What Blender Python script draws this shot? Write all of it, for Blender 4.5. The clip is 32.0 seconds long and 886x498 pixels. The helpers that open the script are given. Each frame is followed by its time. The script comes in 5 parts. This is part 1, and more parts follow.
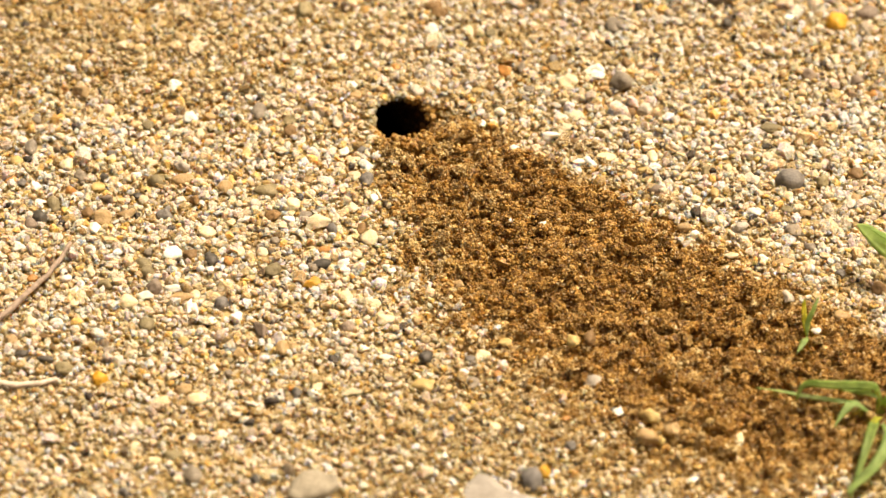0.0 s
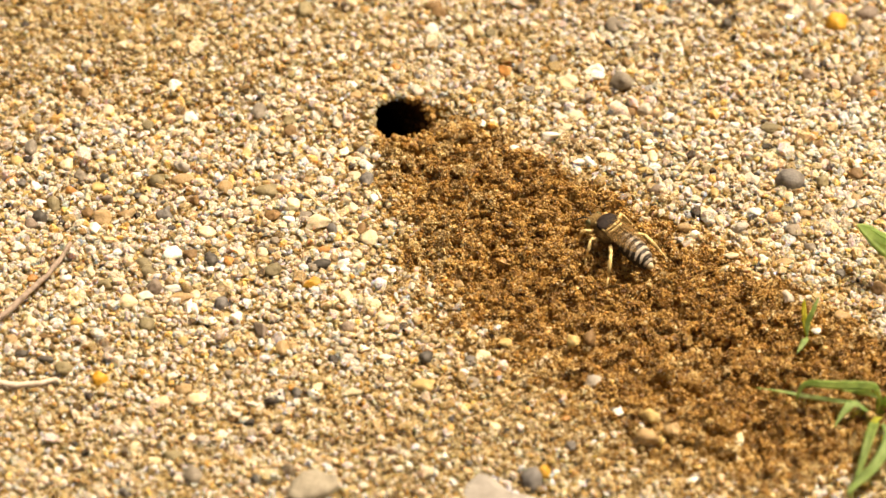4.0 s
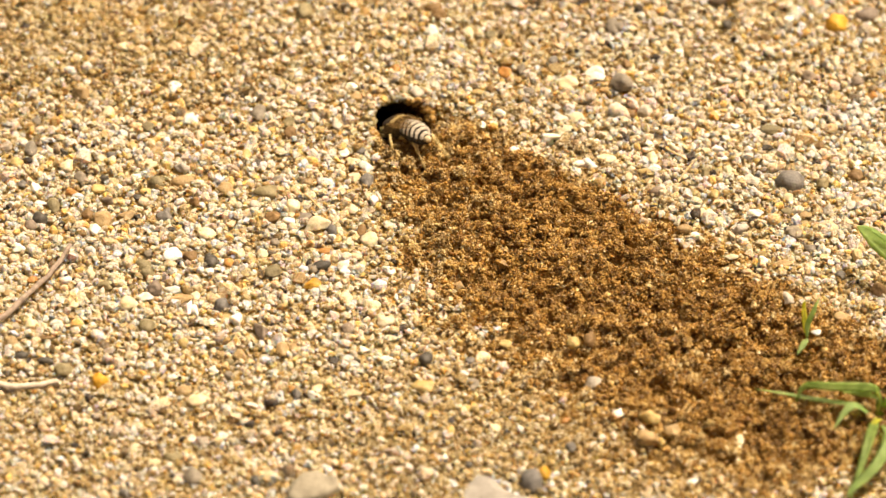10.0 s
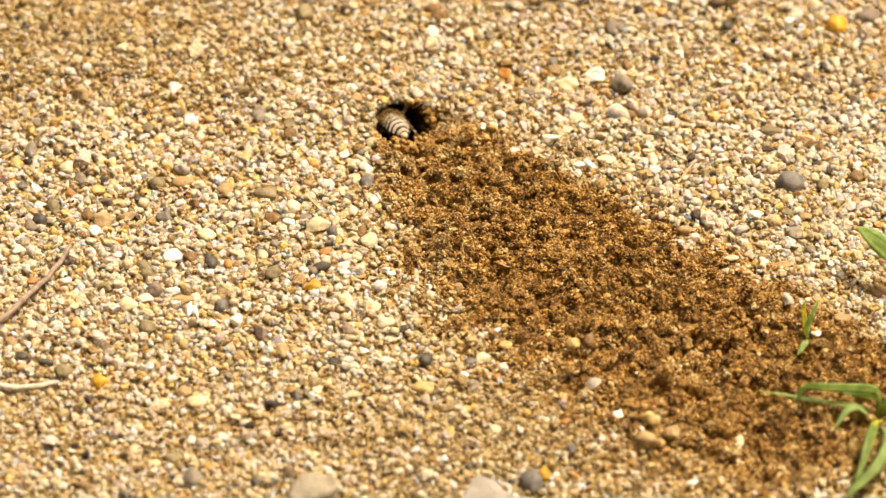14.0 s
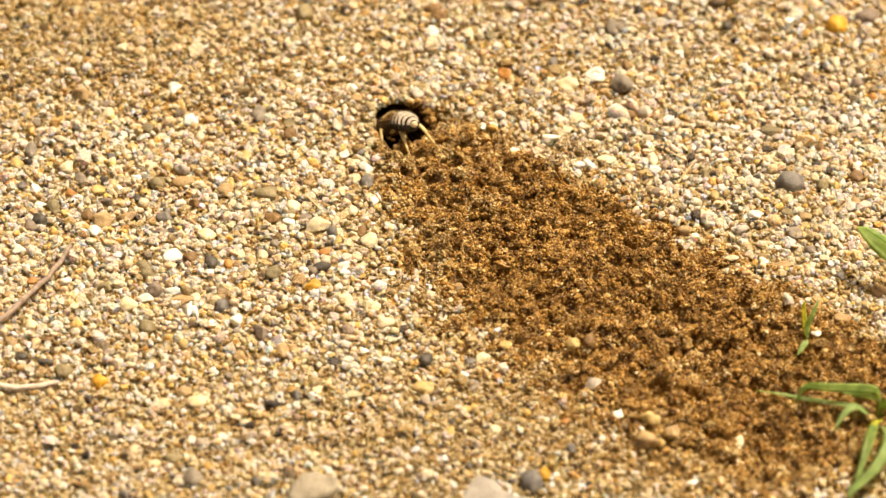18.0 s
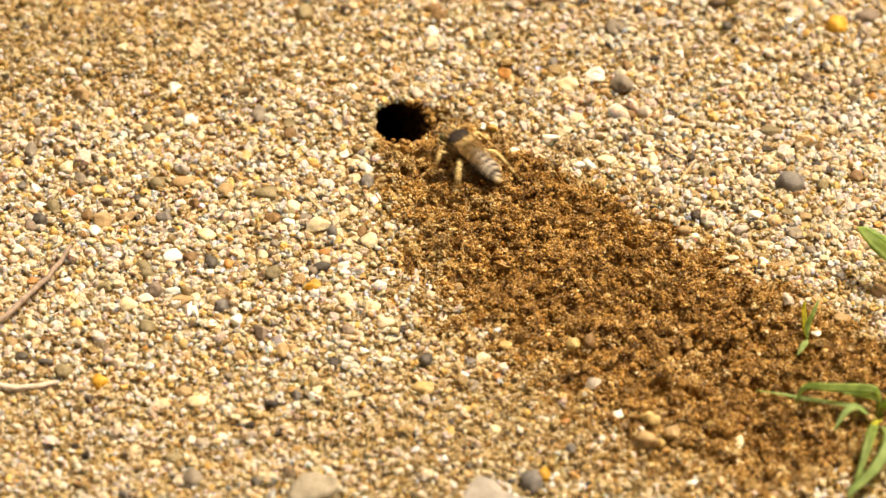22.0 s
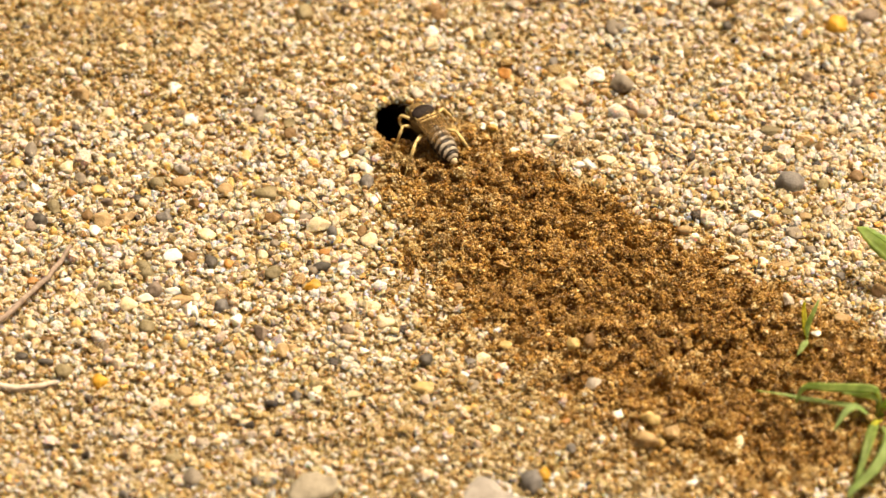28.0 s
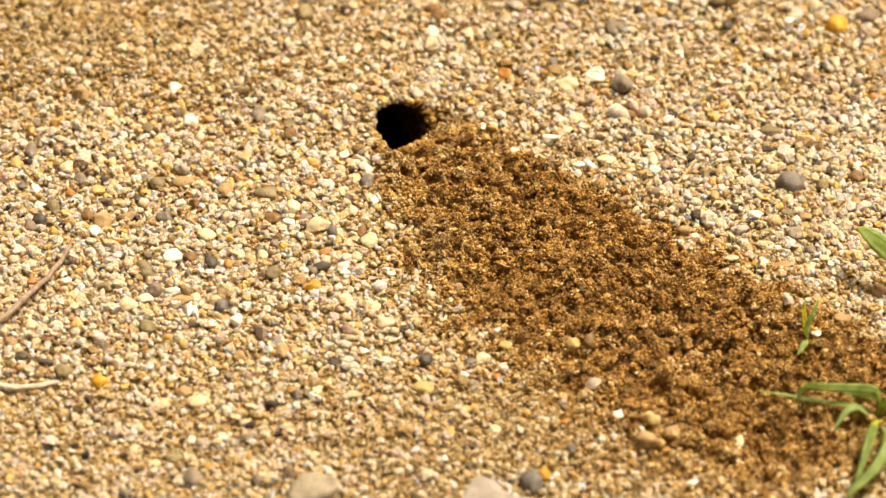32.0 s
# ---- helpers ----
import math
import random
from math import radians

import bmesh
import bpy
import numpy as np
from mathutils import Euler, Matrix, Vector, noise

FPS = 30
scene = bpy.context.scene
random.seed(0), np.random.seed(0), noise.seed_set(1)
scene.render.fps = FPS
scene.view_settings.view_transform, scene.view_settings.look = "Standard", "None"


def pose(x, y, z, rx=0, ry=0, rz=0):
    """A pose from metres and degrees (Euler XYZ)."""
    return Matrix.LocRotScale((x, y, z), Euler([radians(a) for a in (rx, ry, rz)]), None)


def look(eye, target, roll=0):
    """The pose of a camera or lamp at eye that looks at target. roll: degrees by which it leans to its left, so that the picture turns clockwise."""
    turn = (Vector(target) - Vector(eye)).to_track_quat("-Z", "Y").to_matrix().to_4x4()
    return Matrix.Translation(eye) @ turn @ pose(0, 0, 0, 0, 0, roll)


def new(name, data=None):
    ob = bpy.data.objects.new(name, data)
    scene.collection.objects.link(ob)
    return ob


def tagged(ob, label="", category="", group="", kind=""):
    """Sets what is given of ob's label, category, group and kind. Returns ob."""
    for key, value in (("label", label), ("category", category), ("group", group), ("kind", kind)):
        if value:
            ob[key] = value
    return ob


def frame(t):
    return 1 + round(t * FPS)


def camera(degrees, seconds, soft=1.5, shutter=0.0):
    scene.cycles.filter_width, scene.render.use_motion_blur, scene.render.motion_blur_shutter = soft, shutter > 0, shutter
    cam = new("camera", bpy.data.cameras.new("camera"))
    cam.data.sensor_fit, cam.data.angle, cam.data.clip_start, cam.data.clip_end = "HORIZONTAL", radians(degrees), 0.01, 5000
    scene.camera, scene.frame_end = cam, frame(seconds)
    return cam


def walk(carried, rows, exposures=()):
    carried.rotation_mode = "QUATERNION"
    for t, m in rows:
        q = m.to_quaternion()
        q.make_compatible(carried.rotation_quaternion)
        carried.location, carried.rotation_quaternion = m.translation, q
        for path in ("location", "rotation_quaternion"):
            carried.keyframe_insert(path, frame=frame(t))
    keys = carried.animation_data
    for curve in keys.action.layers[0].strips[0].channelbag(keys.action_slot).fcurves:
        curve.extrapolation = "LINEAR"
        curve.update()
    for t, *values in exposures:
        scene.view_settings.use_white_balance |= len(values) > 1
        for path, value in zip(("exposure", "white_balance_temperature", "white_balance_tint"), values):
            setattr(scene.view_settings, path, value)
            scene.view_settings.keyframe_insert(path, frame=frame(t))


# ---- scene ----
cam = camera(10.0, 32.0, soft=1.45, shutter=0.5)
cam.data.dof.use_dof = True
cam.data.dof.focus_distance = 1.203
cam.data.dof.aperture_fstop = 11.5

EYE = (0.0, -0.8485, 0.8485)


def tilted(a):
    """The camera's pose, tipped up by a degrees as the tripod sags."""
    return look(EYE, (0, 0, 0)) @ pose(0, 0, 0, a)


walk(cam, [(0, tilted(-0.0192)), (3.7, tilted(-0.0192)), (5.3, tilted(-0.0096)), (9.3, tilted(-0.0096)), (10.2, tilted(0.0)), (13.0, tilted(0.0)),
           (13.5, tilted(0.0115)), (32.0, tilted(0.0115))], exposures=[(0, 0.13, 8600, 13), (6, 0.16, 8550, 13), (12, 0.13, 8600, 13), (18, 0.11, 8750, 13), (32.0, 0.08, 8900, 14)])

# ---- light: bright hazy daylight from behind the subject, to its right ----
world = bpy.data.worlds.new("world")
scene.world = world
world.use_nodes = True
SUN_ELEVATION, SUN_AZIMUTH = 61.0, 48.0
sky = world.node_tree.nodes.new("ShaderNodeTexSky")
sky.sky_type, sky.sun_disc = "NISHITA", False
sky.sun_elevation, sky.sun_rotation = radians(SUN_ELEVATION), radians(SUN_AZIMUTH)
sky.air_density, sky.dust_density, sky.ozone_density = 0.12, 10.0, 0.0
world.node_tree.links.new(sky.outputs["Color"], world.node_tree.nodes["Background"].inputs["Color"])
world.node_tree.nodes["Background"].inputs["Strength"].default_value = 0.115
sun_data = bpy.data.lights.new("sun", "SUN")
sun_data.energy, sun_data.angle, sun_data.color = 4.5, radians(11), (1.0, 0.96, 0.88)
sun = new("sun", sun_data)
az, el = radians(SUN_AZIMUTH), radians(SUN_ELEVATION)
sun.matrix_world = look((math.sin(az) * math.cos(el) * 5, math.cos(az) * math.cos(el) * 5, math.sin(el) * 5), (0, 0, 0))

# ---- materials ----
MM = 0.001


def material(name, rough=0.8, spec=0.3, metal=0.0):
    m = bpy.data.materials.new(name)
    m.use_nodes = True
    b = m.node_tree.nodes["Principled BSDF"]
    b.inputs["Roughness"].default_value = rough
    b.inputs["Specular IOR Level"].default_value = spec
    b.inputs["Metallic"].default_value = metal
    return m


def node(m, kind, **values):
    n = m.node_tree.nodes.new(kind)
    for key, value in values.items():
        n.inputs[key.replace("_", " ")].default_value = value
    return n


def link(m, a, b):
    m.node_tree.links.new(a, b)


def ramp(m, source, stops, constant=False):
    n = m.node_tree.nodes.new("ShaderNodeValToRGB")
    r = n.color_ramp
    if constant:
        r.interpolation = "CONSTANT"
    while len(r.elements) < len(stops):
        r.elements.new(0.5)
    for e, (p, c) in zip(r.elements, stops):
        e.position, e.color = p, (*c, 1)
    link(m, source, n.inputs["Fac"])
    return n


def mix(m, a, b, fac, blend="MIX"):
    n = m.node_tree.nodes.new("ShaderNodeMix")
    n.data_type, n.blend_type = "RGBA", blend
    for slot, v in ((6, a), (7, b), (0, fac)):
        if isinstance(v, (int, float)):
            n.inputs[slot].default_value = v
        elif isinstance(v, tuple):
            n.inputs[slot].default_value = (*v, 1)
        else:
            link(m, v, n.inputs[slot])
    return n.outputs[2]


def noise_tex(m, scale, detail=3.0, coords="Object"):
    tc = m.node_tree.nodes.new("ShaderNodeTexCoord")
    n = node(m, "ShaderNodeTexNoise", Scale=scale, Detail=detail)
    link(m, tc.outputs[coords], n.inputs["Vector"])
    return n.outputs["Fac"]


def finish(m, colour, bump=None, strength=0.3, distance=0.0003):
    b = m.node_tree.nodes["Principled BSDF"]
    if isinstance(colour, tuple):
        b.inputs["Base Color"].default_value = (*colour, 1)
    else:
        link(m, colour, b.inputs["Base Color"])
    if bump is not None:
        n = node(m, "ShaderNodeBump", Strength=strength, Distance=distance)
        link(m, bump, n.inputs["Height"])
        link(m, n.outputs["Normal"], b.inputs["Normal"])
    return m


def grain_material(name, stops, rough=0.55, spec=0.45, clear=0.0, depth=0.0, tint=(1.0, 0.68, 0.38), clods=False):
    """Mineral grains: each island takes one of the stops' colours, mottled."""
    m = material(name, rough, spec)
    g = m.node_tree.nodes.new("ShaderNodeNewGeometry")
    base = ramp(m, g.outputs["Random Per Island"], stops, True).outputs["Color"]
    fine = noise_tex(m, 1700.0, 4.0)
    shade = ramp(m, fine, [(0.32, (0.60, 0.57, 0.53)), (0.64, (1.10, 1.09, 1.08))]).outputs["Color"]
    col = mix(m, base, shade, 1.0, "MULTIPLY")
    if clods:  # each clod has its own dampness
        wet = ramp(m, noise_tex(m, 330.0, 1.0), [(0.33, (0.60, 0.55, 0.48)), (0.66, (1.24, 1.28, 1.24))]).outputs["Color"]
        col = mix(m, col, wet, 1.0, "MULTIPLY")
    finish(m, col, fine, 0.8, 0.0004)
    if depth:
        b = m.node_tree.nodes["Principled BSDF"]
        b.inputs["Subsurface Weight"].default_value = 1.0
        b.inputs["Subsurface Radius"].default_value = tint
        b.inputs["Subsurface Scale"].default_value = depth
    if clear:
        tr = m.node_tree.nodes.new("ShaderNodeBsdfTranslucent")
        link(m, col, tr.inputs["Color"])
        mx = m.node_tree.nodes.new("ShaderNodeMixShader")
        mx.inputs["Fac"].default_value = clear
        link(m, m.node_tree.nodes["Principled BSDF"].outputs["BSDF"], mx.inputs[1])
        link(m, tr.outputs["BSDF"], mx.inputs[2])
        link(m, mx.outputs["Shader"], m.node_tree.nodes["Material Output"].inputs["Surface"])
    return m


DRY_STOPS = [(0.0, (0.665, 0.574, 0.450)), (0.13, (0.645, 0.530, 0.385)), (0.25, (0.677, 0.611, 0.526)), (0.37, (0.623, 0.482, 0.300)), (0.46, (0.683, 0.636, 0.580)),
             (0.56, (0.682, 0.564, 0.409)), (0.65, (0.689, 0.652, 0.624)), (0.71, (0.718, 0.710, 0.718)), (0.75, (0.691, 0.464, 0.186)), (0.80, (0.499, 0.370, 0.210)), (0.855, (0.443, 0.380, 0.313)), (0.92, (0.218, 0.171, 0.119)), (0.945, (0.624, 0.510, 0.483)),
             (0.98, (0.089, 0.075, 0.065))]
FINE_STOPS = [(0.0, (0.478, 0.354, 0.180)), (0.2, (0.386, 0.266, 0.114)), (0.4, (0.570, 0.456, 0.276)), (0.55, (0.294, 0.192, 0.072)), (0.66, (0.644, 0.552, 0.396)),
              (0.80, (0.174, 0.107, 0.036)), (0.87, (0.460, 0.266, 0.078)), (0.94, (0.056, 0.039, 0.020))]
DAMP_STOPS = [(0.0, (0.395, 0.216, 0.056)), (0.25, (0.470, 0.277, 0.081)), (0.45, (0.301, 0.150, 0.032)), (0.60, (0.545, 0.350, 0.120)), (0.76, (0.169, 0.071, 0.011)),
              (0.84, (0.404, 0.193, 0.038)), (0.91, (0.630, 0.451, 0.193)), (0.975, (0.752, 0.630, 0.414))]
DRYING_STOPS = [(0.0, (0.582, 0.417, 0.185)), (0.22, (0.482, 0.318, 0.121)), (0.42, (0.683, 0.523, 0.265)), (0.58, (0.381, 0.235, 0.080)), (0.70, (0.762, 0.635, 0.388)),
                (0.87, (0.224, 0.132, 0.041)), (0.93, (0.560, 0.335, 0.099))]
GOLDEN_STOPS = [(0.0, (0.463, 0.360, 0.186)), (0.22, (0.385, 0.285, 0.132)), (0.42, (0.546, 0.447, 0.269)), (0.58, (0.297, 0.211, 0.089)), (0.70, (0.595, 0.517, 0.364)),
                (0.87, (0.173, 0.121, 0.050)), (0.93, (0.447, 0.293, 0.103))]
TAN_STOPS = [(0.0, (0.640, 0.505, 0.290)), (0.22, (0.560, 0.420, 0.220)), (0.42, (0.720, 0.610, 0.400)), (0.58, (0.470, 0.330, 0.150)), (0.70, (0.760, 0.680, 0.500)),
             (0.88, (0.330, 0.210, 0.085)), (0.94, (0.600, 0.390, 0.140))]
# wet burrow sand, with the hole's shade painted into its colour
WET_SHADE_STOPS = [(0.0, (0.10, 0.05, 0.014)), (0.3, (0.07, 0.034, 0.01)), (0.6, (0.14, 0.07, 0.02)), (0.85, (0.05, 0.025, 0.008))]
mat_dry = grain_material("dry_grains", DRY_STOPS, 0.5, 0.22, 0.06, 0.0018)
mat_fine = grain_material("fine_grains", FINE_STOPS, 0.5, 0.3, 0.06)
mat_golden = grain_material("golden_grains", GOLDEN_STOPS, 0.45, 0.35, 0.06, 0.0012)
mat_drying = grain_material("drying_grains", DRYING_STOPS, 0.45, 0.35, clods=True)
mat_tan = grain_material("tan_crumbs", TAN_STOPS, 0.55, 0.3, 0.06)
mat_wet_shade = grain_material("wet_shaded_grains", WET_SHADE_STOPS, 0.6, 0.15)
mat_damp = grain_material("damp_grains", DAMP_STOPS, 0.38, 0.4, clods=True)


def pebble_material(name, dark, light, rough=0.6, speckle=0.45, depth=0.0):
    m = material(name, rough, 0.3)
    info = m.node_tree.nodes.new("ShaderNodeObjectInfo")
    big, small = noise_tex(m, 260.0, 4.0), noise_tex(m, 1800.0, 2.0)
    col = ramp(m, big, [(0.3, dark), (0.7, light)]).outputs["Color"]
    tone = ramp(m, info.outputs["Random"], [(0.0, (0.85, 0.85, 0.86)), (1.0, (1.12, 1.10, 1.06))]).outputs["Color"]
    col = mix(m, col, tone, 1.0, "MULTIPLY")
    col = mix(m, col, (0.97, 1.0, 0.94), 1.0, "MULTIPLY")
    spots = ramp(m, small, [(0.35, (0.55, 0.52, 0.48)), (0.55, (1, 1, 1))]).outputs["Color"]
    col = mix(m, col, spots, speckle, "MULTIPLY")
    b = m.node_tree.nodes["Principled BSDF"]
    b.inputs["Subsurface Weight"].default_value = depth
    b.inputs["Subsurface Radius"].default_value = (1.0, 0.7, 0.45)
    b.inputs["Subsurface Scale"].default_value = 0.0008
    return finish(m, col, mix(m, big, small, 0.5), 0.55, 0.0004)


PEBBLES = {
    "W": ("white", pebble_material("white_quartz", (0.74, 0.71, 0.66), (0.90, 0.88, 0.87), 0.35, 0.12, 0.6)),
    "C": ("cream", pebble_material("cream_quartz", (0.62, 0.50, 0.34), (0.80, 0.71, 0.56), 0.4, 0.3, 0.6)),
    "T": ("tan", pebble_material("tan_stone", (0.36, 0.235, 0.12), (0.52, 0.37, 0.21), 0.6, 0.45, 0.4)),
    "Y": ("yellow ochre", pebble_material("yellow_stone", (0.42, 0.295, 0.12), (0.60, 0.455, 0.23), 0.45, 0.3, 0.5)),
    "D": ("deep golden yellow", pebble_material("golden_stone", (0.50, 0.25, 0.03), (0.68, 0.39, 0.07), 0.45, 0.25, 0.5)),
    "O": ("orange", pebble_material("orange_stone", (0.42, 0.19, 0.06), (0.62, 0.32, 0.12), 0.45, 0.3, 0.4)),
    "B": ("brown", pebble_material("brown_stone", (0.18, 0.10, 0.045), (0.32, 0.195, 0.095))),
    "V": ("olive grey", pebble_material("olive_stone", (0.19, 0.152, 0.085), (0.33, 0.27, 0.165))),
    "G": ("grey", pebble_material("grey_stone", (0.20, 0.165, 0.132), (0.34, 0.285, 0.235))),
    "A": ("pale grey", pebble_material("pale_grey_stone", (0.45, 0.39, 0.34), (0.66, 0.59, 0.53))),
    "U": ("blue-grey", pebble_material("slate_stone", (0.12, 0.110, 0.108), (0.26, 0.235, 0.225))),
    "P": ("purplish brown", pebble_material("purple_stone", (0.19, 0.14, 0.112), (0.34, 0.26, 0.21))),
    "K": ("dark charcoal", pebble_material("dark_stone", (0.050, 0.044, 0.040), (0.14, 0.122, 0.105), 0.5)),
}

# ---- shape of the ground: nearly level sand, a burrow and its heap of damp sand ----
# >>> ground shape
HOLE = (-9.7, 44.7)
FAN_AXIS = ((-9.3, 37.8), (0.7806, -0.6251))
FAN = ((-6, -1.7, -7.2), (0, 12.7, -10.9), (8, 16.4, -17.7), (18, 18.4, -25.6), (32, 18.0, -34.8), (48, 18.0, -42.8), (65, 17.5, -46.1), (85, 18.1, -52.3), (105, 17.5, -53.9), (125, 18.0, -48.4), (150, 17.7, -38.6))


def waves(x, y, size, seed):
    """Smooth unevenness between about -1 and 1, size millimetres from crest to crest."""
    g, total = np.random.RandomState(seed), 0.0
    for i in range(7):
        a, k, p = g.uniform(0, 6.283), 6.283 / size * g.uniform(0.6, 1.7), g.uniform(0, 6.283)
        total = total + np.sin((x * math.cos(a) + y * math.sin(a)) * k + p)
    return total / 3.2


def ramp_in(x, y):
    """The trodden way down into the burrow, 0 to 1."""
    dx, dy = x - HOLE[0], y - HOLE[1]
    return np.clip((14.0 - dx) / 9.0, 0, 1) ** 1.4 * np.clip(dx / 4.0, 0, 1) * np.clip(1.5 - abs(dy + 0.2) / 4.5, 0, 1)


def damp(x, y, reach=0.0):
    """How much of the damp sand lies at a place, 0 to 1 (millimetres); reach widens it."""
    dx, dy = x - FAN_AXIS[0][0], y - FAN_AXIS[0][1]
    s = dx * FAN_AXIS[1][0] + dy * FAN_AXIS[1][1]
    n = -dx * FAN_AXIS[1][1] + dy * FAN_AXIS[1][0]
    rows = np.array(FAN)
    up, low = np.interp(s, rows[:, 0], rows[:, 1]), np.interp(s, rows[:, 0], rows[:, 2])
    edge = 1.9 * waves(x, y, 13.0, 5) + 1.2 * waves(x, y, 5.0, 6)
    up_d, low_d = (up - n + edge * 1.2 + 2.2) / 10.5, (n - low + edge * 1.5 + reach + 5.0 + 4.0 * np.clip(s / 60, 0, 1)) / (13.0 + 20.0 * np.clip(s / 80, 0, 1) + reach * 0.5)
    return np.maximum(np.clip(np.minimum(up_d, low_d), 0, 1) * np.clip((s + 5.0 + edge) / 3.0, 0, 1) * np.clip((165.0 - s + edge) / 30.0, 0, 1), 0.9 * ramp_in(x, y))


def fringe(x, y):
    """Tan crumbs along the heap's edges and beside the burrow, 0 to 1."""
    dx, dy = x - FAN_AXIS[0][0], y - FAN_AXIS[0][1]
    s = dx * FAN_AXIS[1][0] + dy * FAN_AXIS[1][1]
    n = -dx * FAN_AXIS[1][1] + dy * FAN_AXIS[1][0]
    rows = np.array(FAN)
    over = n - np.interp(s, rows[:, 0], rows[:, 1]) + 2.5 * waves(x, y, 12.0, 51)
    edge = np.clip(1 - abs(over - 4.5) / 5.0, 0, 1) * np.clip(s / 6.0, 0, 1) * np.clip((100 - s) / 30.0, 0, 1)
    beside = 0.55 * np.exp(-((x - HOLE[0] - 12.0) / 7.0) ** 2 - ((y - HOLE[1] - 1.0) / 7.0) ** 2)
    under = np.interp(s, rows[:, 0], rows[:, 2]) - n + 3.0 * waves(x, y, 14.0, 52)
    foot = 0.6 * np.clip(1 - abs(under) / 11.0, 0, 1) * np.clip((s - 12) / 25.0, 0, 1) * np.clip((125 - s) / 25.0, 0, 1)
    return np.clip(np.maximum(np.maximum(edge, beside), foot), 0, 1)


def lumps(x, y, cell, seed):
    """Heaped round lumps, one to a cell of that many millimetres, 0 to 1."""
    i0, j0, best = np.floor(x / cell), np.floor(y / cell), 0.0
    for di in (-1, 0, 1):
        for dj in (-1, 0, 1):
            i, j = i0 + di, j0 + dj
            r1 = np.sin(i * 127.1 + j * 311.7 + seed) * 43758.5
            r2 = np.sin(i * 269.5 + j * 183.3 + seed) * 28391.7
            r3 = np.sin(i * 71.3 + j * 97.9 + seed) * 19173.3
            r1, r2, r3 = r1 - np.floor(r1), r2 - np.floor(r2), r3 - np.floor(r3)
            d2 = (x / cell - i - r1) ** 2 + (y / cell - j - r2) ** 2
            best = np.maximum(best, np.sqrt(np.clip(0.30 + 0.5 * r3 - d2, 0, 2)) * (0.6 + 0.4 * r3))
    return best


def pits(x, y):
    """Depth of the gaps between the heap's clods, millimetres."""
    return 7.0 * np.clip(-0.75 * waves(x, y, 7.5, 41) - 0.75 * waves(x, y, 3.4, 42) - 0.45, 0, 0.9)


def height(x, y):
    """The sand's height in millimetres."""
    d = damp(x, y)
    r = np.hypot(x - HOLE[0], y - HOLE[1])
    near = np.clip(1 - r / 400.0, 0, 1)
    h = (0.55 * waves(x, y, 55.0, 1) + 0.30 * waves(x, y, 17.0, 2)) * near + 4.0 * waves(x, y, 1900.0, 3) * np.clip(r / 900.0, 0, 1)
    h = h + d * (0.9 * waves(x, y, 11.0, 4) + 2.8 * lumps(x, y, 3.6, 7.0) - 0.8 - 1.5 * pits(x, y)) * np.clip((r - 5.0) / 9.0, 0, 1)
    return h - 8.0 * ramp_in(x, y)
# <<< ground shape


WAY_IN = Vector((-0.43, 0.45, -0.78)).normalized()


def mesh_from(name, verts, faces, mats, smooth=True, slots=None):
    """A mesh from arrays of corners and of triangles or quads."""
    me = bpy.data.meshes.new(name)
    k = faces.shape[1]
    me.vertices.add(len(verts))
    me.vertices.foreach_set("co", np.ascontiguousarray(verts, dtype=np.float32).ravel())
    me.loops.add(faces.size)
    me.loops.foreach_set("vertex_index", np.ascontiguousarray(faces, dtype=np.int32).ravel())
    me.polygons.add(len(faces))
    me.polygons.foreach_set("loop_start", np.arange(0, faces.size, k, dtype=np.int32))
    me.polygons.foreach_set("use_smooth", np.full(len(faces), smooth))
    for m in mats:
        me.materials.append(m)
    if slots is not None:
        me.polygons.foreach_set("material_index", slots.astype(np.int32))
    me.update(calc_edges=True)
    return me


def ground_material():
    m = material("sand", 0.85, 0.2)
    tc = m.node_tree.nodes.new("ShaderNodeTexCoord")
    v = node(m, "ShaderNodeTexVoronoi", Scale=700.0)
    link(m, tc.outputs["Object"], v.inputs["Vector"])
    sep = m.node_tree.nodes.new("ShaderNodeSeparateColor")
    link(m, v.outputs["Color"], sep.inputs["Color"])
    dry = ramp(m, sep.outputs["Red"], GOLDEN_STOPS).outputs["Color"]
    wet = ramp(m, sep.outputs["Green"], DAMP_STOPS).outputs["Color"]
    a = m.node_tree.nodes.new("ShaderNodeAttribute")
    a.attribute_name = "damp"
    col = mix(m, dry, wet, a.outputs["Fac"])
    big = noise_tex(m, 9.0, 3.0)
    col = mix(m, col, ramp(m, big, [(0.3, (0.8, 0.78, 0.75)), (0.7, (1.08, 1.06, 1.0))]).outputs["Color"], 1.0, "MULTIPLY")
    inv = node(m, "ShaderNodeMath")
    inv.operation = "MULTIPLY"
    inv.inputs[1].default_value = -1.0
    link(m, v.outputs["Distance"], inv.inputs[0])
    return finish(m, col, inv.outputs[0], 0.7, 0.0008)


mat_sand = ground_material()


def mouth(ang):
    """The burrow's ragged rim, from its middle, millimetres."""
    rag = 1 + 0.05 * np.sin(3 * ang + 1) + 0.045 * np.sin(7 * ang + 2) + 0.03 * np.sin(13 * ang) + 0.02 * np.sin(29 * ang + 1)
    lobe = 3.2 * np.clip(1 - abs(ang - radians(266)) / radians(58), 0, 1) ** 0.6
    return 7.8 * rag * np.cos(ang), (7.6 * rag + lobe) * np.sin(ang)


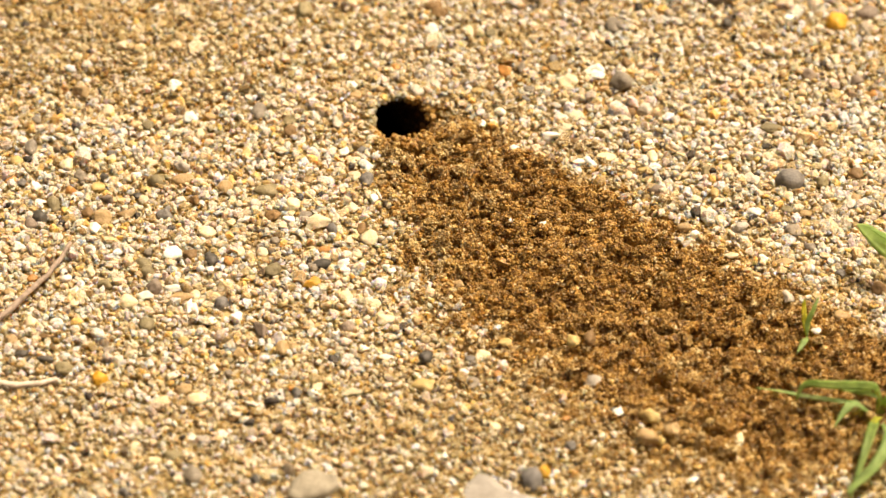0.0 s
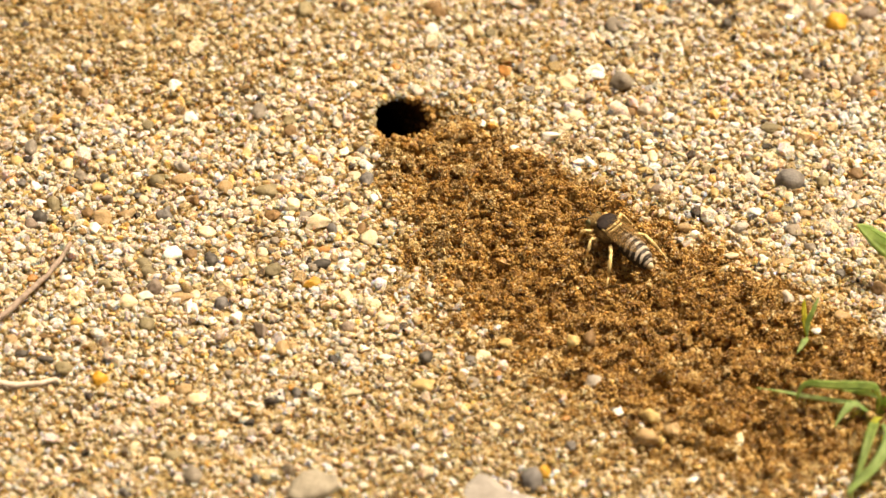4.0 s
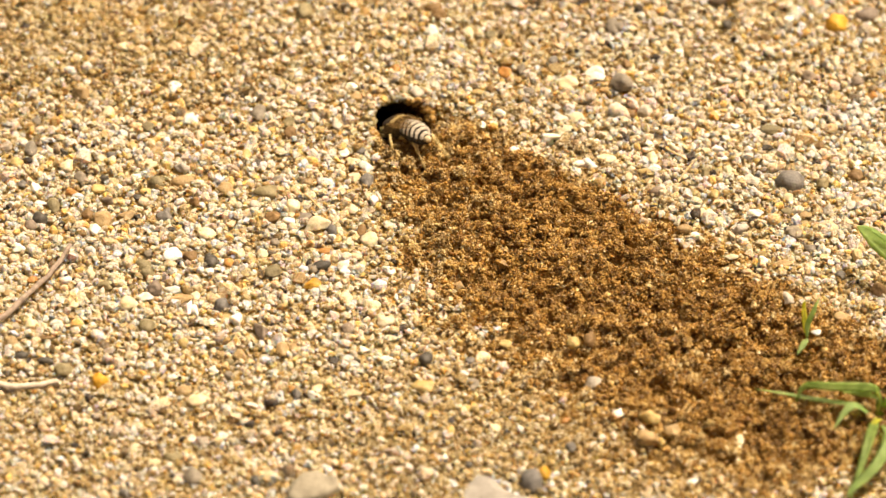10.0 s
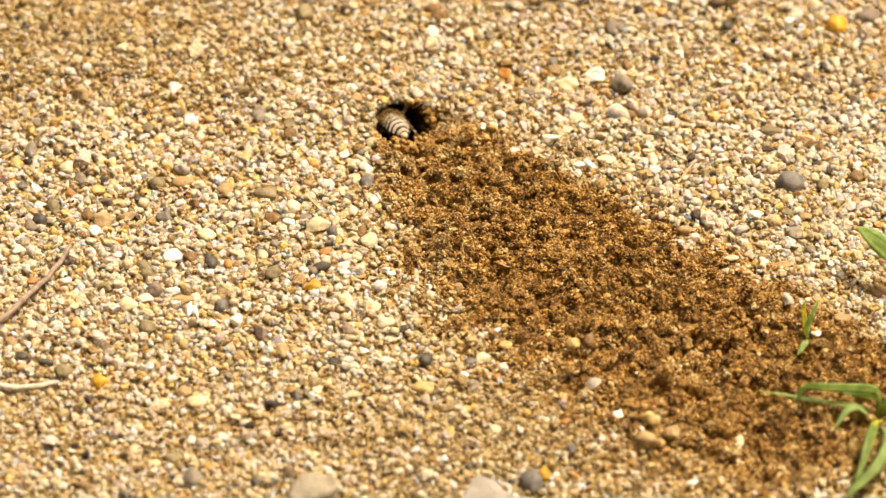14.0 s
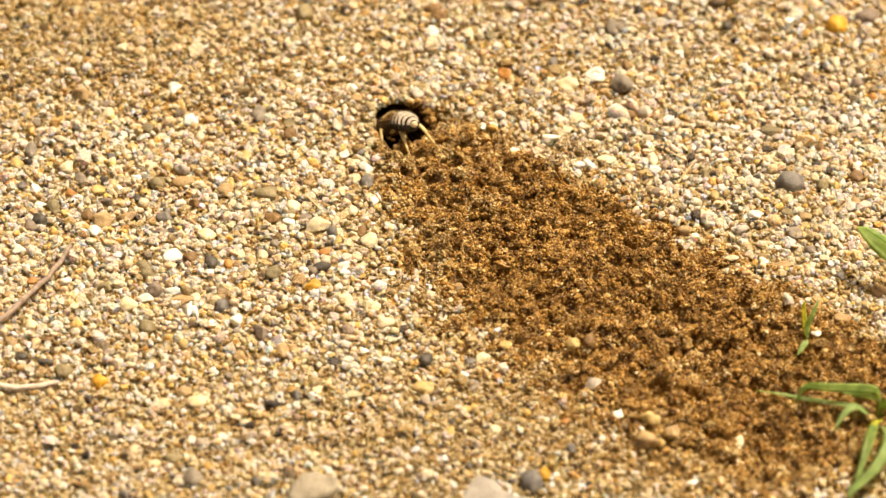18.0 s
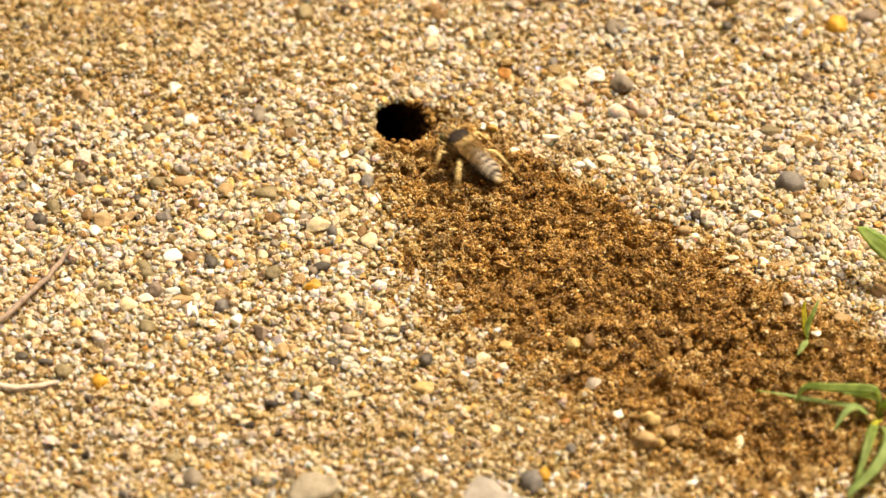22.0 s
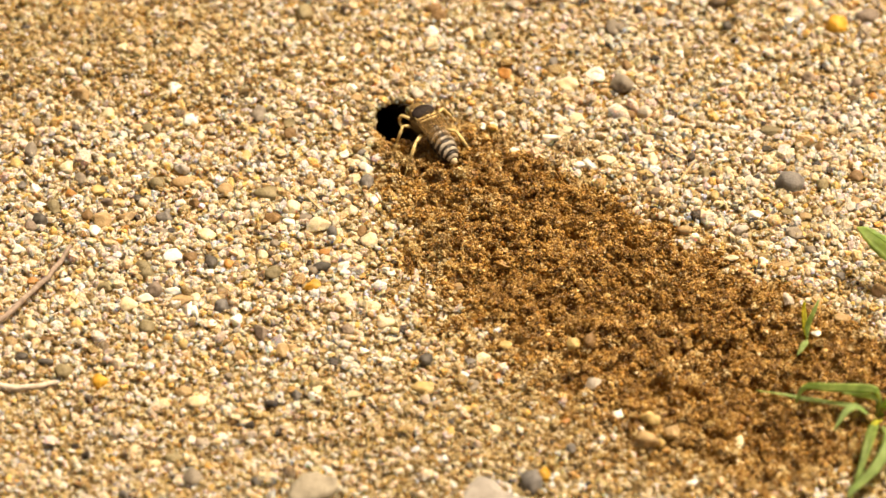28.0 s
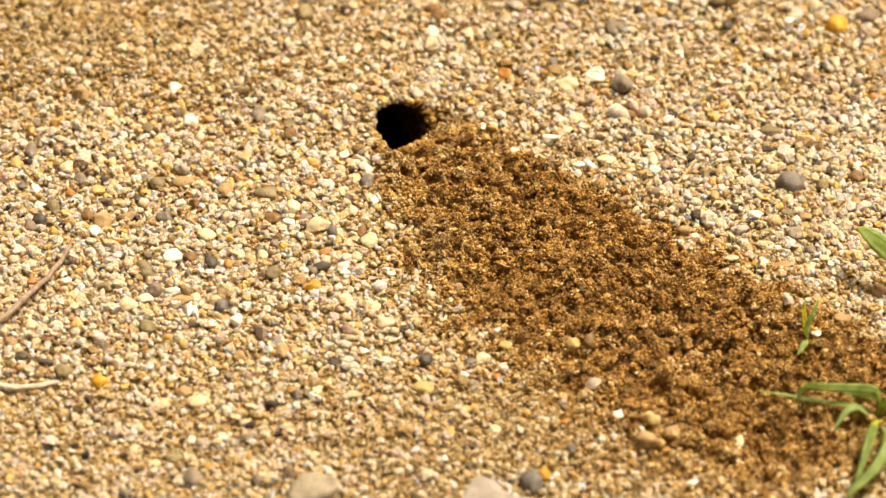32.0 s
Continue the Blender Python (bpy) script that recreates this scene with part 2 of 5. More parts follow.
def burrow_wall(ang, depth):
    """Places on the burrow's wall, that many millimetres down its way."""
    ex, ey = mouth(ang)
    rim_z = height(HOLE[0] + ex, HOLE[1] + ey) - 0.3
    w = np.array(WAY_IN)
    c = np.array((HOLE[0], HOLE[1], 0.0)) + w * depth
    wide = 7.2 + 2.0 * min(1.0, depth / 8.0) + 3.2 * min(1.0, max(0.0, (depth - 10.0) / 15.0))
    size = wide if depth < 62 else wide * math.sqrt(max(0.02, 1 - ((depth - 62.0) / 4.05) ** 2))
    k = min(1.0, depth / 12.0)
    e1 = np.array((1.0, 0, 0)) - w * w[0]
    e1 /= np.linalg.norm(e1)
    e2 = np.cross(w, e1)
    if e2[1] < 0:
        e2 = -e2
    tube_at = c[:, None] + size * (np.outer(e1, np.cos(ang)) + np.outer(e2, np.sin(ang)))
    flat = np.array([HOLE[0] + ex, HOLE[1] + ey, rim_z * max(0.0, 1 - depth / 12.0) - depth * 0.55]) + (c - np.array((HOLE[0], HOLE[1], c[2])))[:, None] * 0.6
    return (tube_at * k + flat * (1 - k)).T


def build_ground():
    """One sheet: the burrow's tube, its mouth, and the sand out to the horizon."""
    seg = 480
    ang = np.linspace(0, 2 * np.pi, seg, endpoint=False)
    rings = [burrow_wall(ang, q) for q in (66.0, 65.0, 62.0, 55.0, 45.0, 35.0, 26.0, 19.0, 14.0, 10.0, 7.0, 4.5, 2.5, 1.0)]
    inner = len(rings) - 2
    ex, ey = mouth(ang)
    r = 1.0
    radii = []
    while r < 60000.0:
        radii.append(r)
        r = r + 0.10 if r < 4 else r + 0.19 if r < 24 else r * 1.08
    for q in radii:
        soft = 1 / (1 + (q - 1) * 0.05) if q < 40 else 0.0
        x = HOLE[0] + (ex * soft + 7.2 * np.cos(ang) * (1 - soft)) * q
        y = HOLE[1] + (ey * soft + 7.2 * np.sin(ang) * (1 - soft)) * q
        z = height(x, y) - 0.5 - 0.3 * damp(x, y)
        if q == 1.0:
            z = z - 0.3
        rings.append(np.array([x, y, z]).T)
    v = np.concatenate(rings) * MM
    n = len(rings)
    i = np.arange(n - 1)[:, None] * seg
    j = np.arange(seg)[None, :]
    j2 = (j + 1) % seg
    faces = np.stack([i + j, i + j2, i + seg + j2, i + seg + j], axis=-1).reshape(-1, 4)
    # the tube's faces take the sand colour darkened for shade
    slots = (np.arange(len(faces)) < inner * seg).astype(np.int32)
    me = mesh_from("ground", v, faces, [mat_sand, mat_wet_shade], slots=slots)
    wet = damp(v[:, 0] / MM, v[:, 1] / MM)
    rr = np.hypot(v[:, 0] / MM - HOLE[0], v[:, 1] / MM - HOLE[1])
    wet = np.maximum(wet, np.where((v[:, 2] < -0.0008) & (rr < 80) | (rr < 8.2), 1.0, 0.0))
    at = me.attributes.new("damp", "FLOAT", "POINT")
    at.data.foreach_set("value", wet.astype(np.float32))
    return tagged(new("ground", me), "coarse sandy ground with an open wasp burrow", "ground", kind="structure")


build_ground()

# ---- things ----
def part(name, bm, mat, parent, label="", smooth=True):
    """One mesh object under a thing or a part."""
    me = bpy.data.meshes.new(name)
    bm.to_mesh(me)
    bm.free()
    for m in (mat if isinstance(mat, (list, tuple)) else [mat]):
        me.materials.append(m)
    if smooth:
        me.polygons.foreach_set("use_smooth", np.full(len(me.polygons), True))
    ob = new(name, me)
    ob.parent = parent
    if label:
        tagged(ob, label)
    return ob


def lumpy(rx, ry, rz, seed, sub=3, bumps=0.16, facets=0.0):
    """A worn pebble's shape, millimetres."""
    bm = bmesh.new()
    bmesh.ops.create_icosphere(bm, subdivisions=sub, radius=1.0)
    off = Vector((seed * 3.7, seed * 1.3, seed * 2.1))
    for v in bm.verts:
        p = v.co.copy()
        k = 1 + bumps * noise.noise(p * 0.9 + off) + bumps * 0.35 * noise.noise(p * 2.6 + off)
        if facets:
            for i in range(7):
                nrm = Vector((math.sin(seed + i * 2.4), math.cos(seed * 1.7 + i * 1.9), math.sin(seed * 0.6 + i * 3.1))).normalized()
                over = p.dot(nrm) - (1 - facets)
                if over > 0:
                    p -= nrm * over * 0.85
        v.co = Vector((p.x * k * rx, p.y * k * ry, p.z * k * rz)) * MM
    return bm


SIZES = ((2.2, "large"), (1.5, "small"), (0.0, "tiny"))
pebble_count = 0
STONES = []


def pebble(x, y, rx, ry, rz, kind, turn=0.0):
    """A pebble half sunk in the sand at x, y (millimetres)."""
    global pebble_count
    pebble_count += 1
    STONES.append((x, y, rx, ry))
    name, mat = PEBBLES[kind]
    g = random.Random(pebble_count)
    sharp = kind in "WA" or g.random() < 0.35
    bm = lumpy(rx * 1.06, ry * 1.06, rz * 1.15, pebble_count, 3, 0.46 if sharp else 0.34, 0.40 if sharp else 0.14)
    me = bpy.data.meshes.new("pebble")
    bm.to_mesh(me)
    bm.free()
    me.polygons.foreach_set("use_smooth", np.full(len(me.polygons), True))
    me.materials.append(mat)
    ob = new("pebble", me)
    rest = max(float(height(x + i * rx * 0.6, y + j * ry * 0.6)) for i in (-1, 0, 1) for j in (-1, 0, 1)) if float(damp(x, y)) > 0.2 else float(height(x, y))
    rest = 0.4 * rest + 0.6 * float(height(x, y))
    ob.matrix_world = pose(x * MM, y * MM, (rest + rz * 0.33 + float(damp(x, y))) * MM, g.uniform(-8, 8), g.uniform(-8, 8), turn)
    size = next(s for low, s in SIZES if rx >= low)
    shape = "angular" if sharp else "rounded"
    place = "damp sand" if float(damp(x, y)) > 0.4 else "dry sand"
    return tagged(ob, f"{size} {shape} {name} pebble in the {place}", "pebble", "pebbles in the sand")


pebble(-88.2, 53.7, 2.28, 2.29, 1.73, "T", -8)
pebble(-92.7, 54.4, 0.94, 1.14, 0.67, "O", -6)
pebble(-65.7, 55.4, 1.47, 2.22, 1.06, "W", -12)
pebble(-78.9, 70.0, 1.77, 1.63, 1.23, "C", 8)
pebble(-75.3, 68.3, 1.14, 1.31, 0.99, "T", -3)
pebble(-65.7, 82.2, 1.47, 1.14, 0.67, "C", 0)
pebble(-61.3, 44.5, 1.74, 1.96, 1.16, "W", -11)
pebble(-91.8, 32.4, 1.14, 1.14, 0.86, "K", -13)
pebble(-102.7, 28.9, 1.61, 1.63, 0.96, "Y", -13)
pebble(-80.0, 31.4, 1.14, 1.14, 0.86, "U", -15)
pebble(-79.8, 29.9, 0.94, 1.36, 0.67, "C", -3)
pebble(-96.0, 9.3, 2.15, 1.80, 1.36, "K", 2)
pebble(-82.9, 6.0, 1.64, 1.80, 1.36, "W", 14)
pebble(-66.4, 11.0, 1.77, 2.13, 1.60, "U", -6)
pebble(-68.7, 22.2, 2.02, 1.80, 1.36, "V", 10)
pebble(-62.7, 22.7, 2.95, 1.79, 1.06, "T", 9)
pebble(-63.0, 27.5, 1.90, 1.80, 1.36, "A", -14)
pebble(-97.9, 20.5, 1.26, 1.47, 1.11, "W", -8)
pebble(-101.0, 21.8, 1.01, 1.14, 0.86, "U", 1)
pebble(-87.1, 23.6, 1.39, 1.63, 1.23, "G", 2)
pebble(-80.1, 15.6, 1.52, 1.31, 0.99, "P", -4)
pebble(-89.2, 18.7, 1.26, 1.31, 0.99, "O", -7)
pebble(-81.0, 8.9, 2.28, 2.44, 1.45, "T", 9)
pebble(-90.5, 26.9, 1.61, 1.96, 1.16, "C", -10)
pebble(-73.8, 24.2, 1.39, 1.14, 0.86, "W", 11)
pebble(-77.6, 20.3, 1.14, 1.14, 0.86, "W", -12)
pebble(-99.5, 33.4, 1.34, 2.47, 0.96, "G", -7)
pebble(-92.9, 37.5, 1.34, 1.14, 0.67, "C", -9)
pebble(-72.9, 17.2, 1.07, 0.98, 0.58, "K", 15)
pebble(-84.8, 11.1, 1.34, 1.63, 0.96, "B", 14)
pebble(-75.3, 10.1, 2.01, 1.96, 1.16, "T", -15)
pebble(-88.4, 16.1, 1.34, 0.98, 0.58, "W", 11)
pebble(-98.7, 43.6, 1.07, 1.14, 0.67, "G", 5)
pebble(-69.5, 51.1, 1.07, 0.98, 0.58, "Y", 10)
pebble(-75.1, 35.4, 1.20, 0.98, 0.58, "Y", -7)
pebble(-70.5, 34.6, 1.20, 1.47, 0.87, "T", 10)
pebble(-34.3, 83.2, 1.87, 3.13, 1.35, "V", -7)
pebble(-44.8, 46.3, 1.87, 2.50, 1.35, "G", -9)
pebble(-44.5, 29.2, 1.14, 1.31, 0.99, "K", -10)
pebble(-19.9, 33.5, 1.34, 1.14, 0.67, "U", -6)
pebble(-18.3, 22.6, 1.64, 1.80, 1.36, "U", -6)
pebble(-16.5, 16.0, 1.39, 1.47, 1.11, "W", 5)
pebble(-29.8, 7.4, 3.48, 2.12, 1.25, "C", 12)
pebble(-41.8, 18.4, 2.95, 2.12, 1.25, "V", 8)
pebble(-40.5, 10.4, 1.77, 1.63, 1.23, "B", 15)
pebble(-32.9, 10.5, 1.74, 1.14, 0.67, "G", 12)
pebble(-36.6, 8.9, 1.74, 1.47, 0.87, "W", 12)
pebble(-36.0, 13.7, 1.64, 1.80, 1.36, "C", 13)
pebble(-24.9, 65.2, 1.26, 1.47, 1.11, "W", -4)
pebble(-2.9, 75.7, 1.77, 1.96, 1.48, "W", -13)
pebble(-1.4, 64.0, 1.14, 0.98, 0.74, "W", 12)
pebble(-36.5, 61.7, 0.94, 0.65, 0.39, "W", 4)
pebble(-37.0, 64.1, 1.07, 0.81, 0.48, "V", -5)
pebble(-22.4, 55.8, 1.74, 1.14, 0.67, "W", 6)
pebble(-6.6, 54.3, 1.64, 1.80, 1.36, "A", -3)
pebble(-21.3, 52.2, 1.47, 1.30, 0.77, "T", 1)
pebble(-15.5, 54.3, 1.47, 1.30, 0.77, "T", -8)
pebble(-21.2, 70.0, 0.94, 1.97, 0.67, "C", -10)
pebble(-39.2, 52.6, 0.94, 0.49, 0.29, "W", -8)
pebble(-22.1, 13.5, 1.61, 1.63, 0.96, "C", 0)
pebble(-19.3, 5.9, 1.07, 1.93, 0.77, "B", -7)
pebble(-17.3, 2.4, 2.28, 2.12, 1.25, "C", -13)
pebble(-26.3, 5.3, 1.14, 1.63, 1.23, "U", 15)
pebble(-2.0, 83.2, 2.01, 2.12, 1.25, "B", 14)
pebble(-50.8, 22.8, 0.94, 1.77, 0.67, "Y", 11)
pebble(-39.9, 23.2, 1.34, 1.30, 0.77, "G", 12)
pebble(-47.7, 57.7, 1.01, 1.31, 0.99, "B", 15)
pebble(-39.8, 1.9, 1.07, 1.30, 0.77, "G", 2)
pebble(-32.4, 22.7, 1.34, 1.14, 0.67, "T", 11)
pebble(-9.6, 61.0, 1.07, 0.81, 0.48, "W", -6)
pebble(-11.7, 62.6, 1.20, 1.14, 0.67, "O", -15)
pebble(15.1, 61.2, 1.61, 1.96, 1.16, "O", 14)
pebble(19.1, 61.8, 1.14, 1.63, 1.23, "G", -6)
pebble(43.7, 57.1, 2.91, 2.78, 2.10, "G", 3)
pebble(30.6, 57.1, 2.14, 2.28, 1.35, "C", 7)
pebble(42.1, 77.5, 1.61, 2.59, 1.16, "G", 13)
pebble(37.6, 61.7, 2.54, 1.79, 1.06, "W", -6)
pebble(49.3, 47.3, 2.53, 1.96, 1.48, "A", 12)
pebble(25.4, 36.7, 2.53, 1.63, 1.23, "W", 9)
pebble(13.9, 45.9, 1.64, 1.47, 1.11, "W", 1)
pebble(12.1, 42.6, 1.34, 1.14, 0.67, "W", -9)
pebble(9.5, 40.8, 0.94, 1.14, 0.67, "W", -2)
pebble(51.2, 19.3, 2.02, 1.31, 0.99, "P", -2)
pebble(44.5, 23.7, 1.07, 1.30, 0.77, "C", 4)
pebble(33.5, 28.4, 3.08, 1.30, 0.77, "W", -6)
pebble(39.3, 30.7, 2.28, 1.30, 0.77, "C", -2)
pebble(49.0, 25.5, 2.01, 1.14, 0.67, "Y", -1)
pebble(42.9, 51.0, 1.20, 1.68, 0.87, "V", -10)
pebble(20.0, 50.3, 1.39, 1.31, 0.99, "U", -8)
pebble(45.0, 64.0, 1.39, 1.63, 1.23, "B", -6)
pebble(49.2, 81.5, 1.14, 1.31, 0.99, "W", -7)
pebble(6.4, 74.9, 1.20, 1.89, 0.87, "C", 11)
pebble(11.7, 74.5, 1.34, 1.14, 0.67, "V", 10)
pebble(27.2, 65.2, 1.14, 1.47, 1.11, "U", -14)
pebble(21.6, 54.3, 1.61, 1.14, 0.67, "G", -13)
pebble(32.4, 45.2, 1.61, 1.63, 0.96, "C", -14)
pebble(29.6, 41.2, 2.28, 1.14, 0.67, "C", -1)
pebble(50.0, 35.2, 1.34, 1.14, 0.67, "W", 5)
pebble(8.4, 53.4, 1.61, 1.14, 0.67, "Y", -7)
pebble(11.6, 54.3, 1.14, 1.31, 0.99, "B", 1)
pebble(50.5, 30.3, 1.34, 1.85, 0.96, "C", 2)
pebble(17.2, 32.9, 1.34, 0.81, 0.48, "W", 5)
pebble(97.2, 78.2, 2.53, 2.78, 2.10, "D", 0)
pebble(105.2, 81.3, 2.53, 1.96, 1.48, "P", 7)
pebble(85.6, 79.2, 1.39, 1.96, 1.48, "W", -5)
pebble(70.4, 77.8, 1.14, 1.47, 1.11, "K", -11)
pebble(79.7, 73.7, 1.26, 1.31, 0.99, "B", 6)
pebble(58.6, 68.5, 1.47, 1.30, 0.77, "W", -9)
pebble(78.4, 33.8, 1.52, 1.14, 0.86, "K", -13)
pebble(83.4, 21.6, 3.16, 2.62, 1.97, "U", -2)
pebble(99.1, 24.0, 1.77, 1.63, 1.23, "B", 14)
pebble(99.9, 28.7, 1.07, 0.98, 0.58, "W", -9)
pebble(74.7, 11.8, 2.02, 1.47, 1.11, "W", 5)
pebble(83.4, 5.1, 2.14, 2.28, 1.35, "G", 5)
pebble(70.8, 41.5, 1.47, 1.14, 0.67, "W", -1)
pebble(66.3, 33.4, 1.77, 1.14, 0.86, "W", -7)
pebble(73.8, 33.2, 1.01, 1.14, 0.86, "W", -10)
pebble(67.6, 30.4, 1.47, 0.65, 0.39, "W", -4)
pebble(100.2, 43.5, 1.01, 1.47, 1.11, "W", -2)
pebble(101.4, 57.1, 1.77, 1.80, 1.36, "P", 8)
pebble(107.6, 60.3, 1.07, 1.14, 0.67, "G", 3)
pebble(91.1, 21.6, 1.52, 1.63, 1.23, "V", -5)
pebble(97.4, 14.8, 1.20, 2.50, 0.87, "A", 5)
pebble(74.1, 22.6, 1.87, 1.96, 1.16, "A", 2)
pebble(87.2, 0.0, 1.47, 1.14, 0.67, "G", -9)
pebble(70.8, 6.0, 2.15, 1.63, 1.23, "A", 13)
pebble(62.9, 25.5, 1.39, 1.47, 1.11, "V", -5)
pebble(78.0, 49.8, 1.07, 0.98, 0.58, "G", -12)
pebble(89.8, 65.1, 0.94, 0.98, 0.58, "G", 11)
pebble(97.0, 19.9, 1.07, 0.81, 0.48, "W", -14)
pebble(78.9, 10.4, 1.34, 1.14, 0.67, "T", 7)
pebble(-79.3, -43.9, 1.77, 1.96, 1.48, "D", -8)
pebble(-91.6, -37.1, 2.15, 0.98, 0.74, "K", -7)
pebble(-87.7, -40.7, 1.90, 1.80, 1.36, "V", 9)
pebble(-56.7, -73.6, 2.15, 2.29, 1.73, "G", 3)
pebble(-61.7, -67.7, 2.15, 1.47, 1.11, "V", 4)
pebble(-72.1, -78.8, 1.52, 1.47, 1.11, "U", 12)
pebble(-63.3, -14.1, 2.40, 1.31, 0.99, "W", -8)
pebble(-69.8, -16.5, 1.77, 1.63, 1.23, "W", -12)
pebble(-73.9, -18.6, 2.15, 1.80, 1.36, "C", -5)
pebble(-58.1, -20.8, 1.20, 2.10, 0.87, "W", 14)
pebble(-69.1, -26.0, 1.90, 1.80, 1.36, "V", -10)
pebble(-90.1, -24.7, 1.77, 1.14, 0.86, "W", -6)
pebble(-70.6, -6.1, 1.87, 1.63, 0.96, "V", -1)
pebble(-69.8, -9.1, 1.64, 1.80, 1.36, "V", -15)
pebble(-55.3, -3.3, 1.20, 1.47, 0.87, "K", -14)
pebble(-59.6, -3.4, 1.64, 1.63, 1.23, "B", -4)
pebble(-96.7, -10.4, 1.52, 0.98, 0.74, "O", 7)
pebble(-92.6, -29.6, 2.01, 0.81, 0.48, "B", -13)
pebble(-97.9, -35.3, 1.52, 0.98, 0.74, "K", 13)
pebble(-59.9, -46.3, 1.77, 1.31, 0.99, "T", 15)
pebble(-56.3, -49.9, 2.53, 1.80, 1.36, "C", 15)
pebble(-51.9, -19.1, 1.77, 1.80, 1.36, "U", -6)
pebble(-61.5, -17.0, 2.68, 1.63, 0.96, "T", 8)
pebble(-67.7, -14.1, 1.77, 1.96, 1.48, "P", 6)
pebble(-86.5, -14.7, 1.07, 1.14, 0.67, "W", 15)
pebble(-88.6, -11.0, 1.52, 1.31, 0.99, "W", -5)
pebble(-100.4, -31.0, 1.34, 1.30, 0.77, "T", -15)
pebble(-70.1, -64.7, 1.34, 1.30, 0.77, "C", -5)
pebble(-78.8, -71.9, 0.88, 0.82, 0.62, "W", -6)
pebble(-96.2, -25.4, 1.52, 1.63, 1.23, "C", -5)
pebble(-66.0, -69.2, 1.87, 1.47, 0.87, "C", 15)
pebble(-83.2, -46.2, 0.67, 0.49, 0.29, "K", -11)
pebble(-54.9, -8.3, 0.94, 1.14, 0.67, "W", 9)
pebble(-39.7, -7.8, 2.28, 1.96, 1.48, "V", 5)
pebble(-30.5, -7.1, 1.74, 1.47, 0.87, "G", -2)
pebble(-30.6, -12.8, 2.15, 1.63, 1.23, "D", 12)
pebble(-48.2, -23.6, 2.02, 1.96, 1.48, "W", 15)
pebble(-42.3, -27.8, 1.64, 2.13, 1.60, "P", 12)
pebble(-22.3, -26.7, 1.52, 1.47, 1.11, "P", 4)
pebble(-13.5, -24.7, 2.02, 1.47, 1.11, "C", 6)
pebble(-7.2, -13.3, 1.34, 1.30, 0.77, "W", 11)
pebble(-18.5, -33.6, 1.34, 1.14, 0.67, "W", -13)
pebble(-4.1, -36.5, 1.64, 1.80, 1.36, "K", -6)
pebble(-4.7, -45.4, 2.81, 1.96, 1.16, "Y", 4)
pebble(-13.0, -36.2, 1.47, 1.14, 0.67, "W", -9)
pebble(-42.3, -74.8, 1.14, 1.31, 0.99, "K", 13)
pebble(-33.7, -61.4, 1.14, 0.82, 0.62, "W", -1)
pebble(-29.9, -48.1, 1.64, 1.31, 0.99, "W", -6)
pebble(-33.8, -48.1, 1.14, 1.47, 1.11, "U", -11)
pebble(-12.3, -43.3, 1.07, 0.81, 0.48, "P", -7)
pebble(-49.7, -36.5, 1.34, 0.81, 0.48, "V", -3)
pebble(-29.5, -66.2, 1.34, 1.14, 0.67, "C", 4)
pebble(-20.9, -34.5, 0.80, 0.65, 0.39, "O", 15)
pebble(-23.5, -6.1, 1.61, 1.47, 0.87, "W", -10)
pebble(-28.0, -0.8, 1.34, 1.14, 0.67, "O", -5)
pebble(-22.9, -17.3, 1.52, 1.47, 1.11, "C", 3)
pebble(-12.5, -7.5, 2.01, 1.14, 0.67, "W", -15)
pebble(-20.7, -47.4, 2.01, 1.14, 0.67, "C", -4)
pebble(-48.1, -55.9, 1.26, 0.98, 0.74, "B", -14)
pebble(-37.3, -33.3, 1.47, 2.22, 1.06, "T", -1)
pebble(-46.9, -18.8, 0.94, 0.98, 0.58, "W", -10)
pebble(-16.4, -18.9, 1.61, 1.47, 0.87, "C", -4)
pebble(0.4, -67.9, 1.07, 1.14, 0.67, "W", 10)
pebble(35.1, -43.9, 2.9, 2.0, 1.6, "A", 10)
pebble(20.0, -75.0, 2.53, 2.94, 2.22, "U", -12)
pebble(22.9, -73.1, 1.39, 1.96, 1.48, "D", -1)
pebble(47.0, -57.0, 2.5, 2.2, 1.4, "Y", -9)
pebble(45.9, -64.0, 2.7, 2.3, 1.5, "T", -2)
pebble(49.5, -63.3, 1.39, 1.63, 1.23, "Y", 14)
pebble(40.2, -54.8, 1.34, 1.30, 0.77, "W", -9)
pebble(29.1, -65.4, 1.14, 1.31, 0.99, "U", -12)
pebble(3.7, -12.4, 1.47, 1.47, 0.87, "T", -14)
pebble(5.0, -41.3, 1.34, 1.14, 0.67, "W", -14)
pebble(12.5, -42.2, 0.94, 0.98, 0.58, "O", -14)
pebble(17.6, -55.1, 1.07, 1.14, 0.67, "Y", 8)
pebble(23.6, -45.9, 1.20, 1.14, 0.67, "W", -10)
pebble(14.6, -32.5, 1.61, 1.14, 0.67, "Y", 4)
pebble(9.3, -35.3, 1.61, 1.47, 0.87, "C", 6)
pebble(6.3, -36.8, 1.20, 0.98, 0.58, "U", 4)
pebble(6.6, -44.6, 1.61, 1.47, 0.87, "G", -14)
pebble(11.8, -58.8, 1.47, 1.30, 0.77, "C", 2)
pebble(27.9, -56.3, 1.07, 0.81, 0.48, "O", 0)
pebble(5.9, -69.7, 0.94, 0.81, 0.48, "K", 3)
pebble(93.8, -8.9, 1.34, 1.30, 0.77, "U", -8)
pebble(102.4, -14.1, 1.61, 1.96, 1.16, "B", -5)
pebble(86.7, -29.9, 1.20, 0.81, 0.48, "W", -14)
pebble(52.4, -60.1, 1.64, 1.96, 1.48, "T", -12)
